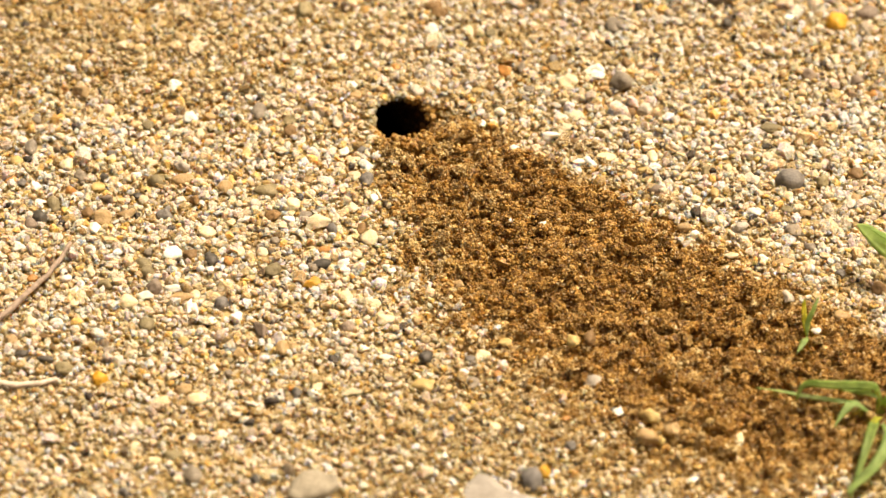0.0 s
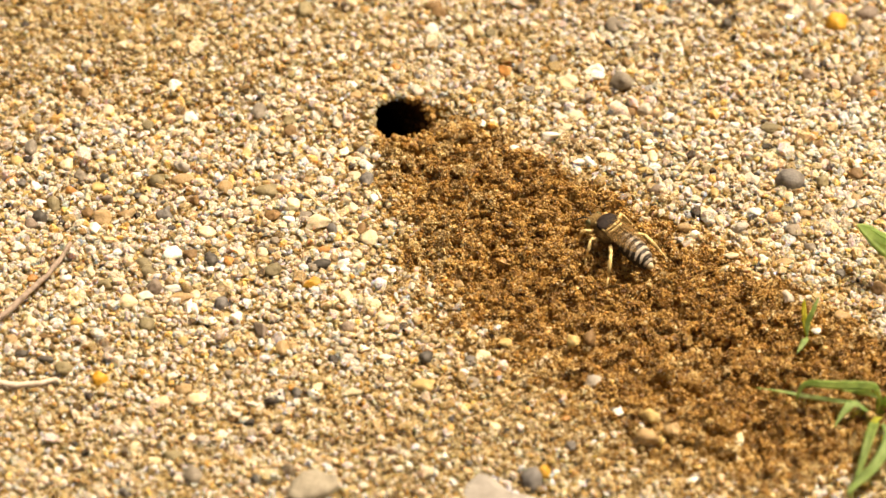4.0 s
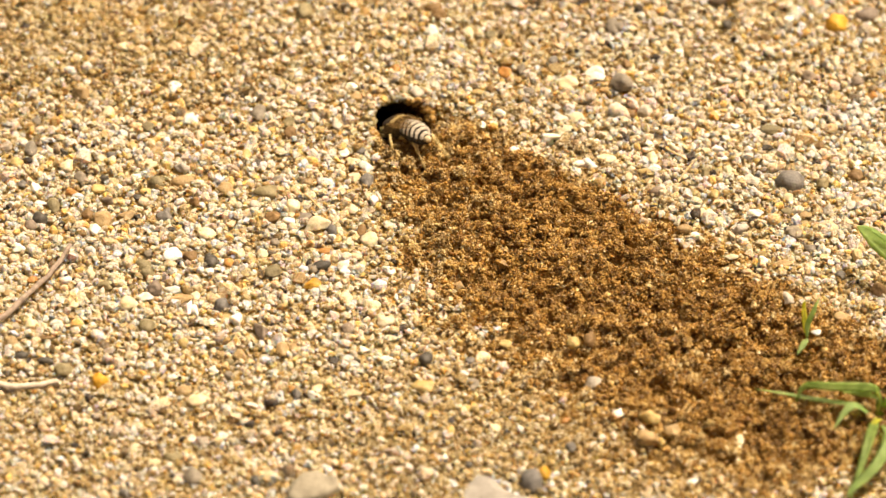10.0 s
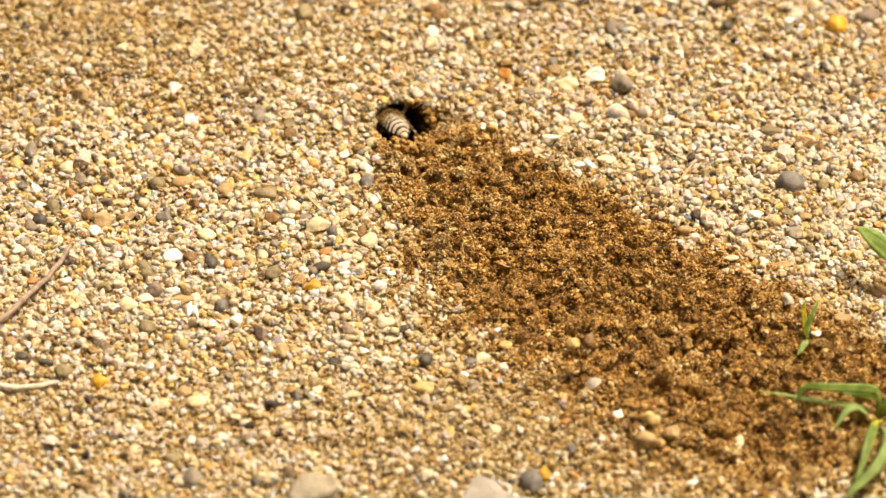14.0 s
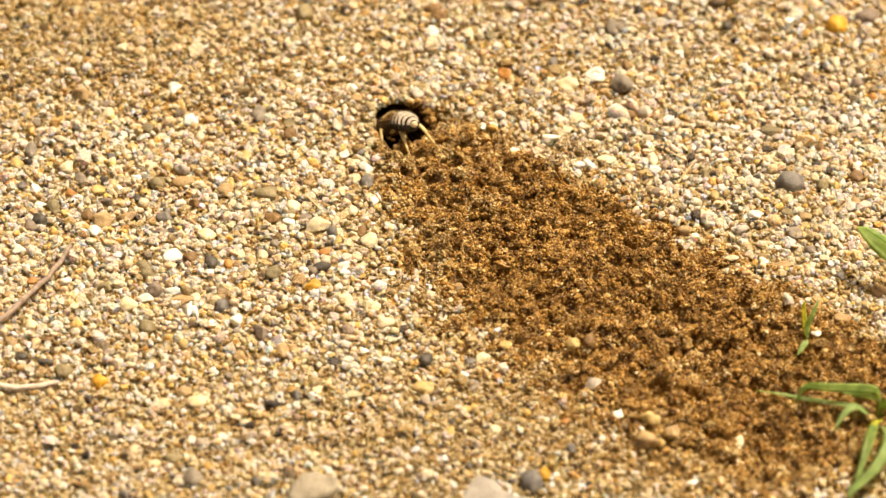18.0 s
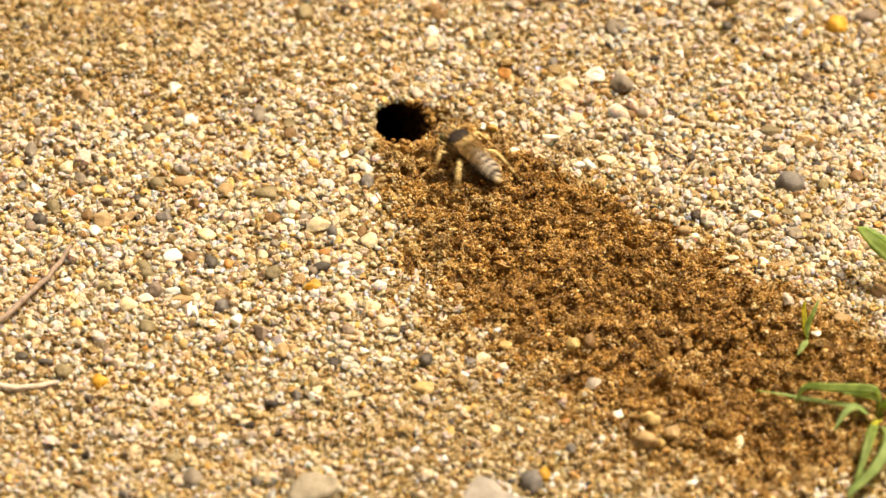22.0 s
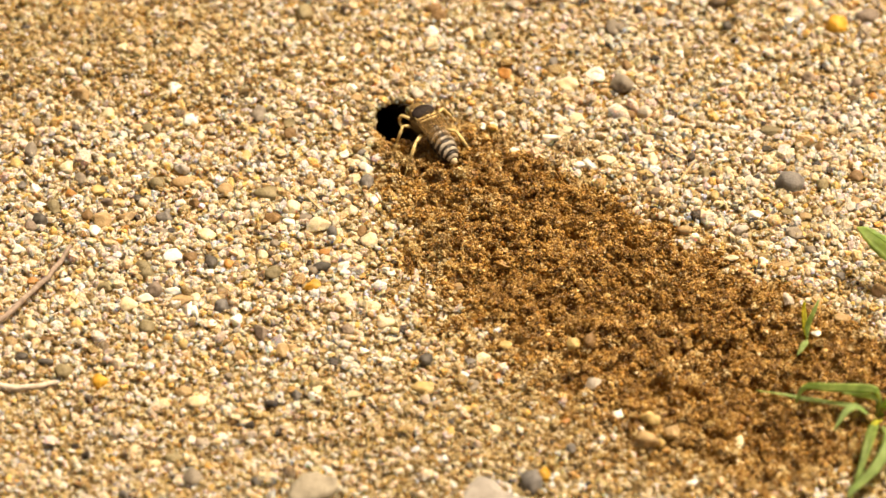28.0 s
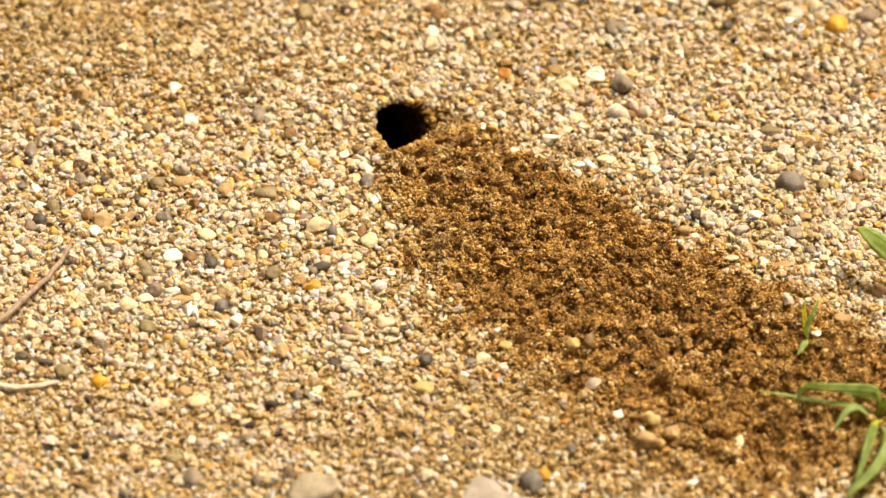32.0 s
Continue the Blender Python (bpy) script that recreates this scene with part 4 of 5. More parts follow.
def grains(name, places, radii, sub, mat, label, rough=0.16, flat=0.75, cuts=0, crisp=0.5, bite=(0.55, 0.9)):
    """Many worn, broken grains in one mesh: places in millimetres."""
    v, f = ico(sub)
    n, k = len(places), len(v)
    bumps = 1 + rng.normal(0, rough, size=(n, k, 1)).clip(-0.35, 0.35)
    scale = rng.uniform(0.55, 1.3, size=(n, 1, 3))
    pts = v[None] * bumps
    for _ in range(cuts):
        way = rng.normal(size=(n, 3))
        way /= np.linalg.norm(way, axis=1)[:, None]
        over = np.einsum("nkj,nj->nk", pts, way) - rng.uniform(*bite, size=(n, 1))
        pts = pts - way[:, None, :] * np.clip(over, 0, None)[:, :, None]
    pts = np.einsum("nij,nkj->nki", turns(n), pts * scale)
    pts[:, :, 2] *= flat
    pts = pts * radii[:, None, None] + places[:, None, :]
    faces = (np.arange(n)[:, None, None] * k + f[None]).reshape(-1, 3)
    me = mesh_from(name, pts.reshape(-1, 3) * MM, faces, [mat])
    me.polygons.foreach_set("use_smooth", np.repeat(rng.uniform(size=n) > crisp, len(f)))
    return tagged(new(name, me), label, "sand", kind="stuff")


def spread(step, box=(-118, 118, -90, 98)):
    """Uneven, even-handed places about step millimetres apart."""
    xs, ys = np.meshgrid(np.arange(box[0], box[1], step), np.arange(box[2], box[3], step))
    x, y = xs.ravel() + rng.uniform(-0.55, 0.55, xs.size) * step, ys.ravel() + rng.uniform(-0.55, 0.55, xs.size) * step
    keep = (np.hypot((x - HOLE[0]) / 7.9, (y - HOLE[1]) / 7.7) > 1.02) & (np.hypot((x - HOLE[0] + 0.7) / 5.2, (y - HOLE[1] + 5.7) / 5.3) > 1.0)
    return x[keep], y[keep]


def clear_of_stones(x, y, gap):
    """Which places lie off the pebbles."""
    free = np.ones(len(x), bool)
    for px, py, rx, ry in STONES:
        free &= np.hypot((x - px) / (rx + gap), (y - py) / (ry + gap)) > 1
    return free


def coarse(x, y):
    """Where the coarser, cleaner grains lie, 0 to 1."""
    band = np.exp(-((y - 12 - 0.05 * x) / 42.0) ** 2) * 0.75 + 0.25 * np.clip((x + 20) / 80, 0, 1) * np.clip((y + 10) / 30, 0, 1)
    band = band + 0.4 * np.exp(-((x + 72) / 36) ** 2 - ((y + 10) / 20) ** 2)
    return np.clip(band + 0.28 * waves(x, y, 38.0, 21), 0.05, 1) * (1 - 0.7 * damp(x, y, 6.0)) * (1 - 0.55 * np.clip((-x - 45) / 40, 0, 1) * np.clip((y - 45) / 25, 0, 1))


def silty(x, y):
    """Where fine brown sand has settled over the coarse grains, 0 to 1."""
    back = np.clip((-x - 35) / 40, 0, 1) * np.clip((y - 38) / 25, 0, 1)
    foot = np.exp(-((x - 14.0) / 42.0) ** 2) * np.clip((-y - 34) / 22, 0, 1)
    side = np.exp(-((x + 14) / 9.0) ** 2 - ((y - 8) / 20.0) ** 2)
    return np.clip(np.maximum(np.maximum(back, foot), side) + 0.25 * waves(x, y, 16.0, 33) - 0.1, 0, 1)


x, y = spread(1.42)
d = damp(x, y)
keep = clear_of_stones(x, y, 0.0) & (rng.uniform(size=len(x)) > 0.35 * silty(x, y)) & (rng.uniform(size=len(x)) > d * 1.5) & (rng.uniform(size=len(x)) > 0.45 * fringe(x, y)) & (rng.uniform(size=len(x)) < 0.7 + 0.3 * coarse(x, y))
x, y = x[keep], y[keep]
rad = rng.lognormal(math.log(0.95), 0.32, len(x)) * (0.94 + 0.14 * coarse(x, y))
golden = rng.uniform(size=len(x)) < 0.06 + 0.3 * silty(x, y) + 0.14 * (1 - coarse(x, y))
places = np.stack([x, y, height(x, y) + rad * rng.uniform(-0.2, 0.45, len(x))], 1)
grains("coarse_sand", places[~golden], rad[~golden], 1, mat_dry, "coarse pale quartz sand, dry and loose", 0.08, 0.85, 5, 0.8, (0.4, 0.85))
grains("coarse_sand", places[golden], rad[golden], 1, mat_golden, "coarse golden-brown sand, dry and loose", 0.08, 0.85, 5, 0.8, (0.4, 0.85))

x, y = spread(1.95)
keep = clear_of_stones(x, y, 0.5) & (rng.uniform(size=len(x)) > 0.65 * silty(x, y)) & (rng.uniform(size=len(x)) > damp(x, y) * 1.8) & (rng.uniform(size=len(x)) > 0.65 * fringe(x, y)) & (rng.uniform(size=len(x)) < 0.38 + 0.62 * coarse(x, y))
x, y = x[keep], y[keep]
rad = rng.lognormal(math.log(1.14), 0.30, len(x)).clip(0.6, 1.4)
grains("fine_gravel", np.stack([x, y, height(x, y) + rad * rng.uniform(-0.15, 0.4, len(x))], 1), rad, 2, mat_dry, "fine broken and rounded gravel of mixed pale stones", 0.09, 0.78, 12, 0.85, (0.42, 0.82))

x, y = spread(1.15)
keep = clear_of_stones(x, y, 0.0) & (rng.uniform(size=len(x)) > damp(x, y) * 1.3) & (rng.uniform(size=len(x)) < 0.33 - 0.18 * coarse(x, y) + 0.5 * silty(x, y))
x, y = x[keep], y[keep]
rad = rng.lognormal(math.log(0.58), 0.28, len(x))
grains("brown_sand", np.stack([x, y, height(x, y) + rad * rng.uniform(-0.3, 0.6, len(x)) + 0.15], 1), rad, 1, mat_golden, "medium golden-brown sand settled among the paler grains", 0.12, 0.85, 3, 0.7)

x, y = spread(0.98)
d = damp(x, y)
keep = (rng.uniform(size=len(x)) > d * 1.2) & (rng.uniform(size=len(x)) < 0.72 - 0.4 * coarse(x, y) + 0.3 * silty(x, y))
x, y = x[keep], y[keep]
rad = rng.lognormal(math.log(0.40), 0.28, len(x))
grains("fine_sand", np.stack([x, y, height(x, y) + rad * rng.uniform(-0.6, 0.5, len(x)) + 0.1 + np.where(rng.uniform(size=len(x)) < 0.22, rng.uniform(0.3, 1.1, len(x)), 0)], 1), rad, 1, mat_fine, "fine brownish sand between the coarse grains", 0.16, 0.8, 2, 0.7)

# the damp heap, crumb by crumb, drier towards its edge
def wetness(x, y, d):
    """How likely a crumb is still damp, 0 to 1."""
    along = (x - FAN_AXIS[0][0]) * FAN_AXIS[1][0] + (y - FAN_AXIS[0][1]) * FAN_AXIS[1][1]
    return (0.02 + d * 1.12) * (1 - 0.36 * np.clip((42 - along) / 24, 0, 1) - 0.10 * np.clip((along - 68) / 35, 0, 1) - 0.22 * np.clip(waves(x, y, 24.0, 31), -0.3, 1))


def clods(step, share, lift, size, where=damp):
    """Clods of many small grains stuck together: places, sizes and dampness of the grains."""
    x, y = spread(step, (-22, 118, -86, 60))
    d = where(x, y)
    keep = (rng.uniform(size=len(x)) < d * 1.35 * share) & (rng.uniform(size=len(x)) > 0.4 * pits(x, y)) & clear_of_stones(x, y, -0.2)
    x, y, d = x[keep], y[keep], d[keep]
    r = rng.lognormal(math.log(size), 0.28, len(x)) * (0.6 + 0.4 * d)
    z = height(x, y) + lift * d + r * rng.uniform(-0.3, 0.4, len(x))
    wet = (rng.uniform(size=len(x)) < wetness(x, y, d))
    n = np.maximum(5, (30 * r * r).astype(int))
    which = np.repeat(np.arange(len(x)), n)
    way = rng.normal(size=(len(which), 3))
    way[:, 2] = np.abs(way[:, 2] + 0.25)
    way /= np.linalg.norm(way, axis=1)[:, None]
    stretch = rng.uniform(0.7, 1.3, size=(len(x), 3)) * (1, 1, 0.9)
    at = np.stack([x, y, z], 1)[which] + way * stretch[which] * r[which, None] * rng.uniform(0.75, 1.1, size=(len(which), 1))
    rad = rng.lognormal(math.log(0.27), 0.32, len(which))
    core = np.stack([x, y, z], 1)
    return np.concatenate([at, core]), np.concatenate([rad, r * 0.85]), np.concatenate([wet[which], wet])


layers = clods(1.8, 1.0, 0.0, 0.92), clods(2.4, 0.6, 1.2, 0.95)
places, rad, wet = (np.concatenate(layer) for layer in zip(*layers))
grains("damp_sand_heap", places[wet], rad[wet], 0, mat_damp, "dark damp crumbly sand thrown out of the burrow", 0.22, 0.95, 0, 0.8)
grains("drying_sand", places[~wet], rad[~wet], 0, mat_drying, "drying crumbs of sand at the edge of the damp heap", 0.22, 0.95, 0, 0.7)
places, rad, wet = clods(2.0, 0.6, 0.5, 0.8, fringe)
grains("tan_sand_crumbs", places, rad, 0, mat_tan, "dry tan crumbs of sand along the damp heap's edge", 0.22, 0.95, 0, 0.7)
x, y = spread(0.62, (-22, 118, -86, 48))
d = damp(x, y)
keep = rng.uniform(size=len(x)) < d * 1.3
x, y, d = x[keep], y[keep], d[keep]
rad = rng.lognormal(math.log(0.33), 0.36, len(x))
wet = rng.uniform(size=len(x)) < wetness(x, y, d)
places = np.stack([x, y, height(x, y) + rad * rng.uniform(-0.3, 0.8, len(x))], 1)
grains("damp_sand_grains", places[wet], rad[wet], 1, mat_damp, "loose damp brown sand between the heap's clods", 0.22, 0.9, 2, 0.8)
grains("drying_sand_grains", places[~wet], rad[~wet], 1, mat_drying, "loose drying sand at the edge of the damp heap", 0.2, 0.85, 2, 0.6)

# crumbs that line the burrow's mouth; the deep ones have its shade in their colour
rim, deep = [], []
for q in np.linspace(0.0, 22.0, 60):
    for p in burrow_wall(rng.uniform(0, 2 * np.pi, 90), q + 0.01):
        (rim if q < 2.5 else deep).append(p + rng.normal(0, 0.28, 3))
a = rng.uniform(0, 2 * np.pi, 900)
mx_, my_ = mouth(a)
mx_, my_ = HOLE[0] + mx_ * rng.uniform(0.97, 1.12, 900), HOLE[1] + my_ * rng.uniform(0.97, 1.12, 900)
rim += list(np.stack([mx_, my_, height(mx_, my_) + rng.uniform(-0.5, 0.3, 900)], 1))
rim, deep = np.array(rim), np.array(deep)
moist = (rim[:, 0] > HOLE[0] + 1.0) | (rim[:, 1] < HOLE[1] - 3.0)
rad = rng.lognormal(math.log(0.5), 0.3, len(rim))
grains("burrow_rim", rim[moist], rad[moist], 1, mat_damp, "damp sand crumbs at the mouth of the burrow")
grains("dry_burrow_rim", rim[~moist], rad[~moist], 1, mat_golden, "dry golden sand at the mouth of the burrow")
grains("burrow_lining", deep, rng.lognormal(math.log(0.55), 0.3, len(deep)), 1, mat_wet_shade, "wet sand crumbs lining the burrow, darkened to paint in its shade")

# ---- the wasp ----


def hide_material(name, dark, light, rough=0.5, spec=0.4, scale=1500.0):
    m = material(name, rough, spec)
    n = noise_tex(m, scale, 3.0)
    return finish(m, ramp(m, n, [(0.3, dark), (0.7, light)]).outputs["Color"], n, 0.4, 0.0002)


mat_black = hide_material("wasp_black", (0.014, 0.011, 0.008), (0.045, 0.034, 0.024), 0.5, 0.3)
mat_scutum = hide_material("wasp_scutum", (0.010, 0.007, 0.006), (0.030, 0.020, 0.016), 0.6, 0.12)
mat_band = hide_material("wasp_pale_band", (0.31, 0.265, 0.20), (0.58, 0.52, 0.42), 0.7, 0.2)
mat_yellow = hide_material("wasp_yellow", (0.60, 0.43, 0.15), (0.82, 0.65, 0.32), 0.45)
mat_fur = hide_material("wasp_fur", (0.10, 0.062, 0.024), (0.27, 0.18, 0.075), 0.9, 0.05, 2600.0)
mat_eye = hide_material("wasp_eye", (0.08, 0.075, 0.03), (0.16, 0.14, 0.06), 0.25, 0.6)
mat_tail = hide_material("wasp_tail", (0.5, 0.40, 0.24), (0.68, 0.56, 0.36), 0.5)


def wing_material():
    m = bpy.data.materials.new("wasp_wing")
    m.use_nodes = True
    b = m.node_tree.nodes["Principled BSDF"]
    b.inputs["Base Color"].default_value = (0.27, 0.155, 0.052, 1)
    b.inputs["Roughness"].default_value = 0.38
    b.inputs["Specular IOR Level"].default_value = 0.25
    b.inputs["Alpha"].default_value = 0.2
    return m


mat_wing = wing_material()


def blob(rx, ry, rz, sub=3, shape=None):
    bm = bmesh.new()
    bmesh.ops.create_icosphere(bm, subdivisions=sub, radius=1.0)
    for v in bm.verts:
        x, y, z = v.co
        k = shape(x, y, z) if shape else 1.0
        v.co = Vector((x * rx, y * ry * k, z * rz * k)) * MM
    return bm


def put(ob, x, y, z, rx=0, ry=0, rz=0):
    ob.matrix_basis = pose(x * MM, y * MM, z * MM, rx, ry, rz)
    return ob


def fuzz(bm_count, rx, ry, rz, seed, long):
    """Short hairs over the upper half of a body part."""
    g = random.Random(seed)
    bm = bmesh.new()
    for _ in range(bm_count):
        a, c = g.uniform(0, 6.283), g.uniform(-0.35, 1)
        s = math.sqrt(1 - c * c)
        n = Vector((s * math.cos(a), s * math.sin(a), c))
        p = Vector((n.x * rx, n.y * ry, n.z * rz)) * 0.97 * MM
        tip = p + (n + Vector((-0.7, g.uniform(-0.3, 0.3), 0.1))) * long * g.uniform(0.6, 1.2) * MM
        q = n.cross(Vector((g.uniform(-1, 1), g.uniform(-1, 1), g.uniform(-1, 1)))).normalized() * 0.04 * MM
        r = n.cross(q).normalized() * 0.04 * MM
        b = [bm.verts.new(p + q), bm.verts.new(p - q * 0.5 + r), bm.verts.new(p - q * 0.5 - r), bm.verts.new(tip)]
        for f in ((0, 1, 3), (1, 2, 3), (2, 0, 3)):
            bm.faces.new([b[i] for i in f])
    return bm


def build_wasp():
    wasp = tagged(new("sand_wasp"), "sand wasp with grey-white and black banded abdomen and yellow legs, digging", "wasp")
    wasp.empty_display_size = 0.002
    wasp.scale = (1.09, 1.09, 1.09)
    thorax = part("thorax", blob(3.5, 3.4, 2.4), mat_fur, wasp, "brownish hairy thorax")
    part("fur", fuzz(1500, 3.5, 3.4, 2.4, 3, 0.8), mat_fur, thorax)
    put(part("scutum", blob(1.9, 2.75, 0.75), mat_scutum, thorax, "dark grey back plate"), 1.15, 0, 1.95)
    for x0, w, z0 in ((-0.95, 2.35, 2.75), (-1.85, 2.1, 2.85), (-2.75, 1.5, 1.55)):
        pts = [Vector((x0 + 0.55 * abs(s) ** 2 * 1.0, s * w, z0 - 0.75 * s * s)) * MM for s in (i / 8 - 1 for i in range(17))]
        part("yellow_band", tube(bmesh.new(), pts, [0.36 * MM * (1 - 0.5 * abs(i / 8 - 1)) for i in range(17)], 6), mat_yellow, thorax)
    for s in (-1, 1):
        pts = [Vector((2.9 - 4.2 * f, s * (1.7 + 0.75 * math.sin(f * 3.1)), 1.75 + 0.25 * math.sin(f * 3.1))) * MM for f in (i / 10 for i in range(11))]
        part("yellow_edge", tube(bmesh.new(), pts, [0.11 * MM] * 11, 6), mat_yellow, thorax)
    head = put(part("head", blob(1.25, 2.2, 1.6), mat_fur, wasp, "brown hairy head"), 4.2, 0, -0.6, 0, 20, 0)
    for s in (-1, 1):
        put(part("eye", blob(0.85, 0.65, 1.25), mat_eye, head, "olive compound eye"), 0.25, s * 1.65, 0.15)
        pts = [Vector((1.1 + 2.6 * f, s * (0.5 + 1.5 * f), 0.6 + 1.3 * f - 1.9 * f * f)) * MM for f in (i / 9 for i in range(10))]
        part("antenna", tube(bmesh.new(), pts, [0.2 * MM] + [0.16 * MM] * 9, 6), mat_black, head, "thin dark antenna")
    put(part("labrum", blob(1.0, 0.7, 0.5, 2), mat_yellow, head, "pale yellow beak-like lip"), 1.0, 0, -1.2, 0, 50, 0)
    # abdomen: overlapping rings, black in front, pale behind
    abdomen = put(part("abdomen", blob(1.3, 1.7, 1.5), mat_black, wasp, "black waist of the abdomen"), -3.5, 0, 0.4)
    ends = ((0.0, 2.1, 1.8), (-1.6, 2.85, 2.35), (-3.2, 3.0, 2.45), (-4.7, 2.95, 2.4), (-6.1, 2.7, 2.2), (-7.3, 2.2, 1.9), (-8.3, 1.35, 1.25))
    for i in range(6):
        (x0, w0, h0), (x1, w1, h1) = ends[i], ends[i + 1]
        bm = bmesh.new()
        rings = []
        for f, grow in ((-0.12, 0.80), (0.0, 0.93), (0.3, 1.0), (0.53, 1.025), (0.58, 1.03), (0.8, 1.05), (0.95, 1.04), (1.0, 0.97), (1.02, 0.86)):
            xx, ww, hh = x0 + (x1 - x0) * f, (w0 + (w1 - w0) * f) * grow * 0.86, (h0 + (h1 - h0) * f) * grow * 0.93
            drop = -0.02 * xx * xx
            rings.append([bm.verts.new(Vector((xx + (0.35 * abs(math.sin(q)) ** 1.5 + ((0.13 * math.cos(6 * q) - 0.4 * math.cos(q) ** 4) if 0.5 < f < 0.6 else 0.0)) * (1 if i < 5 else 0), ww * math.cos(q), hh * math.sin(q) + drop)) * MM) for q in (6.2832 * j / 28 for j in range(28))])
        for k, (a, b) in enumerate(zip(rings, rings[1:])):
            for j in range(28):
                face = bm.faces.new((a[j], a[(j + 1) % 28], b[(j + 1) % 28], b[j]))
                face.material_index = 1 if 3 <= k and 1 <= j < 13 else 0
        bm.faces.new(rings[0][::-1])
        bm.faces.new(rings[-1])
        bmesh.ops.recalc_face_normals(bm, faces=bm.faces[:])
        part("abdomen_segment", bm, [mat_black, mat_band], abdomen, "black segment with a grey-white hind band")
    put(part("tail_tip", blob(1.0, 0.85, 0.75, 2), mat_tail, abdomen, "pale tail tip"), -8.5, 0, -1.4, 0, -20, 0)
    # wings folded along the back
    for s in (-1, 1):
        for name, long, wide, z0, spread_y in (("forewing", 8.6, 3.0, 2.75, 0.05), ("hindwing", 5.8, 2.4, 2.45, 0.10)):
            bm = bmesh.new()
            rows = []
            for i in range(13):
                f = i / 12
                w = wide * math.sin(math.pi * min(1.0, 0.08 + 0.92 * f) ** 0.75) ** 0.6 + 0.05
                cx, cy, cz = -0.3 - long * f, s * (1.25 + spread_y * long * f * 0.6 - 0.3 * math.sin(f * 3)), z0 - 0.10 * long * f + 0.4 * math.sin(f * 3)
                rows.append([[bm.verts.new(Vector((cx, cy + s * w * (k - 0.35), cz - 0.45 * w * (k - 0.35) + 0.08 * math.sin(k * 9) + h)) * MM) for k in (0, 0.25, 0.5, 0.75, 1)] for h in (0.03, -0.03)])
            for (a, a2), (b, b2) in zip(rows, rows[1:]):
                for j in range(4):
                    bm.faces.new((a[j], a[j + 1], b[j + 1], b[j]))
                    bm.faces.new((a2[j + 1], a2[j], b2[j], b2[j + 1]))
                bm.faces.new((a[0], b[0], b2[0], a2[0]))
                bm.faces.new((a[4], a2[4], b2[4], b[4]))
            bmesh.ops.recalc_face_normals(bm, faces=bm.faces[:])
            wing = part(name, bm, mat_wing, wasp, "clear brownish folded wing")
            for k in (0.02, 0.4, 0.8):
                pts = []
                for i in range(10):
                    f = 0.03 + i / 10.5
                    w = wide * math.sin(math.pi * min(1.0, 0.08 + 0.92 * f) ** 0.75) ** 0.6 + 0.05
                    pts.append(Vector((-0.3 - long * f, s * (1.25 + spread_y * long * f * 0.6 - 0.3 * math.sin(f * 3)) + s * w * (k - 0.35), z0 - 0.10 * long * f + 0.4 * math.sin(f * 3) - 0.45 * w * (k - 0.35) + 0.07)) * MM)
                part("vein", tube(bmesh.new(), pts, [0.05 * MM] * 10, 5), mat_fur, wing)
    # legs: hip, knee, ankle and toe in the body's space
    legs = []
    for name, hip, knee, ankle, toe, thick in (
            ("front_leg", (2.6, 1.6, -1.4), (4.6, 3.4, -0.8), (5.4, 3.2, -3.4), (5.2, 2.6, -4.9), 0.36),
            ("middle_leg", (0.4, 1.9, -1.4), (1.0, 5.2, 0.3), (-0.2, 7.4, -3.0), (-1.0, 8.6, -4.9), 0.36),
            ("hind_leg", (-2.0, 1.8, -1.3), (-5.0, 5.2, 0.8), (-7.4, 7.9, -2.4), (-9.2, 10.2, -4.9), 0.44)):
        for s in (-1, 1):
            h, kn, an, to = (Vector((p[0], p[1] * s, p[2])) for p in (hip, knee, ankle, toe))
            if name == "hind_leg" and s < 0:  # this leg trails
                kn, an, to = Vector((-6.2, -4.2, 0.8)), Vector((-9.8, -5.6, -2.2)), Vector((-13.0, -6.6, -4.9))
            leg = part(name, tube(bmesh.new(), [v * MM for v in (Vector((0, 0, 0)), (kn - h) * 0.3, (kn - h) * 0.7, kn - h)],
                                  [thick * k * MM for k in (0.8, 1.15, 1.0, 0.7)], 8), mat_yellow, wasp, "yellow leg")
            put(leg, *h)
            mid = (kn * 0.55 + an * 0.45)
            part("tibia", tube(bmesh.new(), [(v - h) * MM for v in (kn, mid, an)], [thick * k * MM for k in (0.7, 1.05, 0.75)], 8), mat_yellow, leg)
            bm = tube(bmesh.new(), [(v - h) * MM for v in (an, an * 0.6 + to * 0.4, to)], [thick * k * MM for k in (0.6, 0.5, 0.3)], 6)
            for q in range(7):
                c = an + (to - an) * (q / 7) - h
                tube(bm, [c * MM, (c + Vector((-0.5, 0.55 * s, -0.25))) * MM], [0.06 * MM, 0.02 * MM], 4)
            part("tarsus", bm, mat_yellow, leg, "bristly yellow foot")
            legs.append((leg, name, s))
    return wasp, legs, abdomen


wasp, wasp_legs, wasp_abdomen = build_wasp()

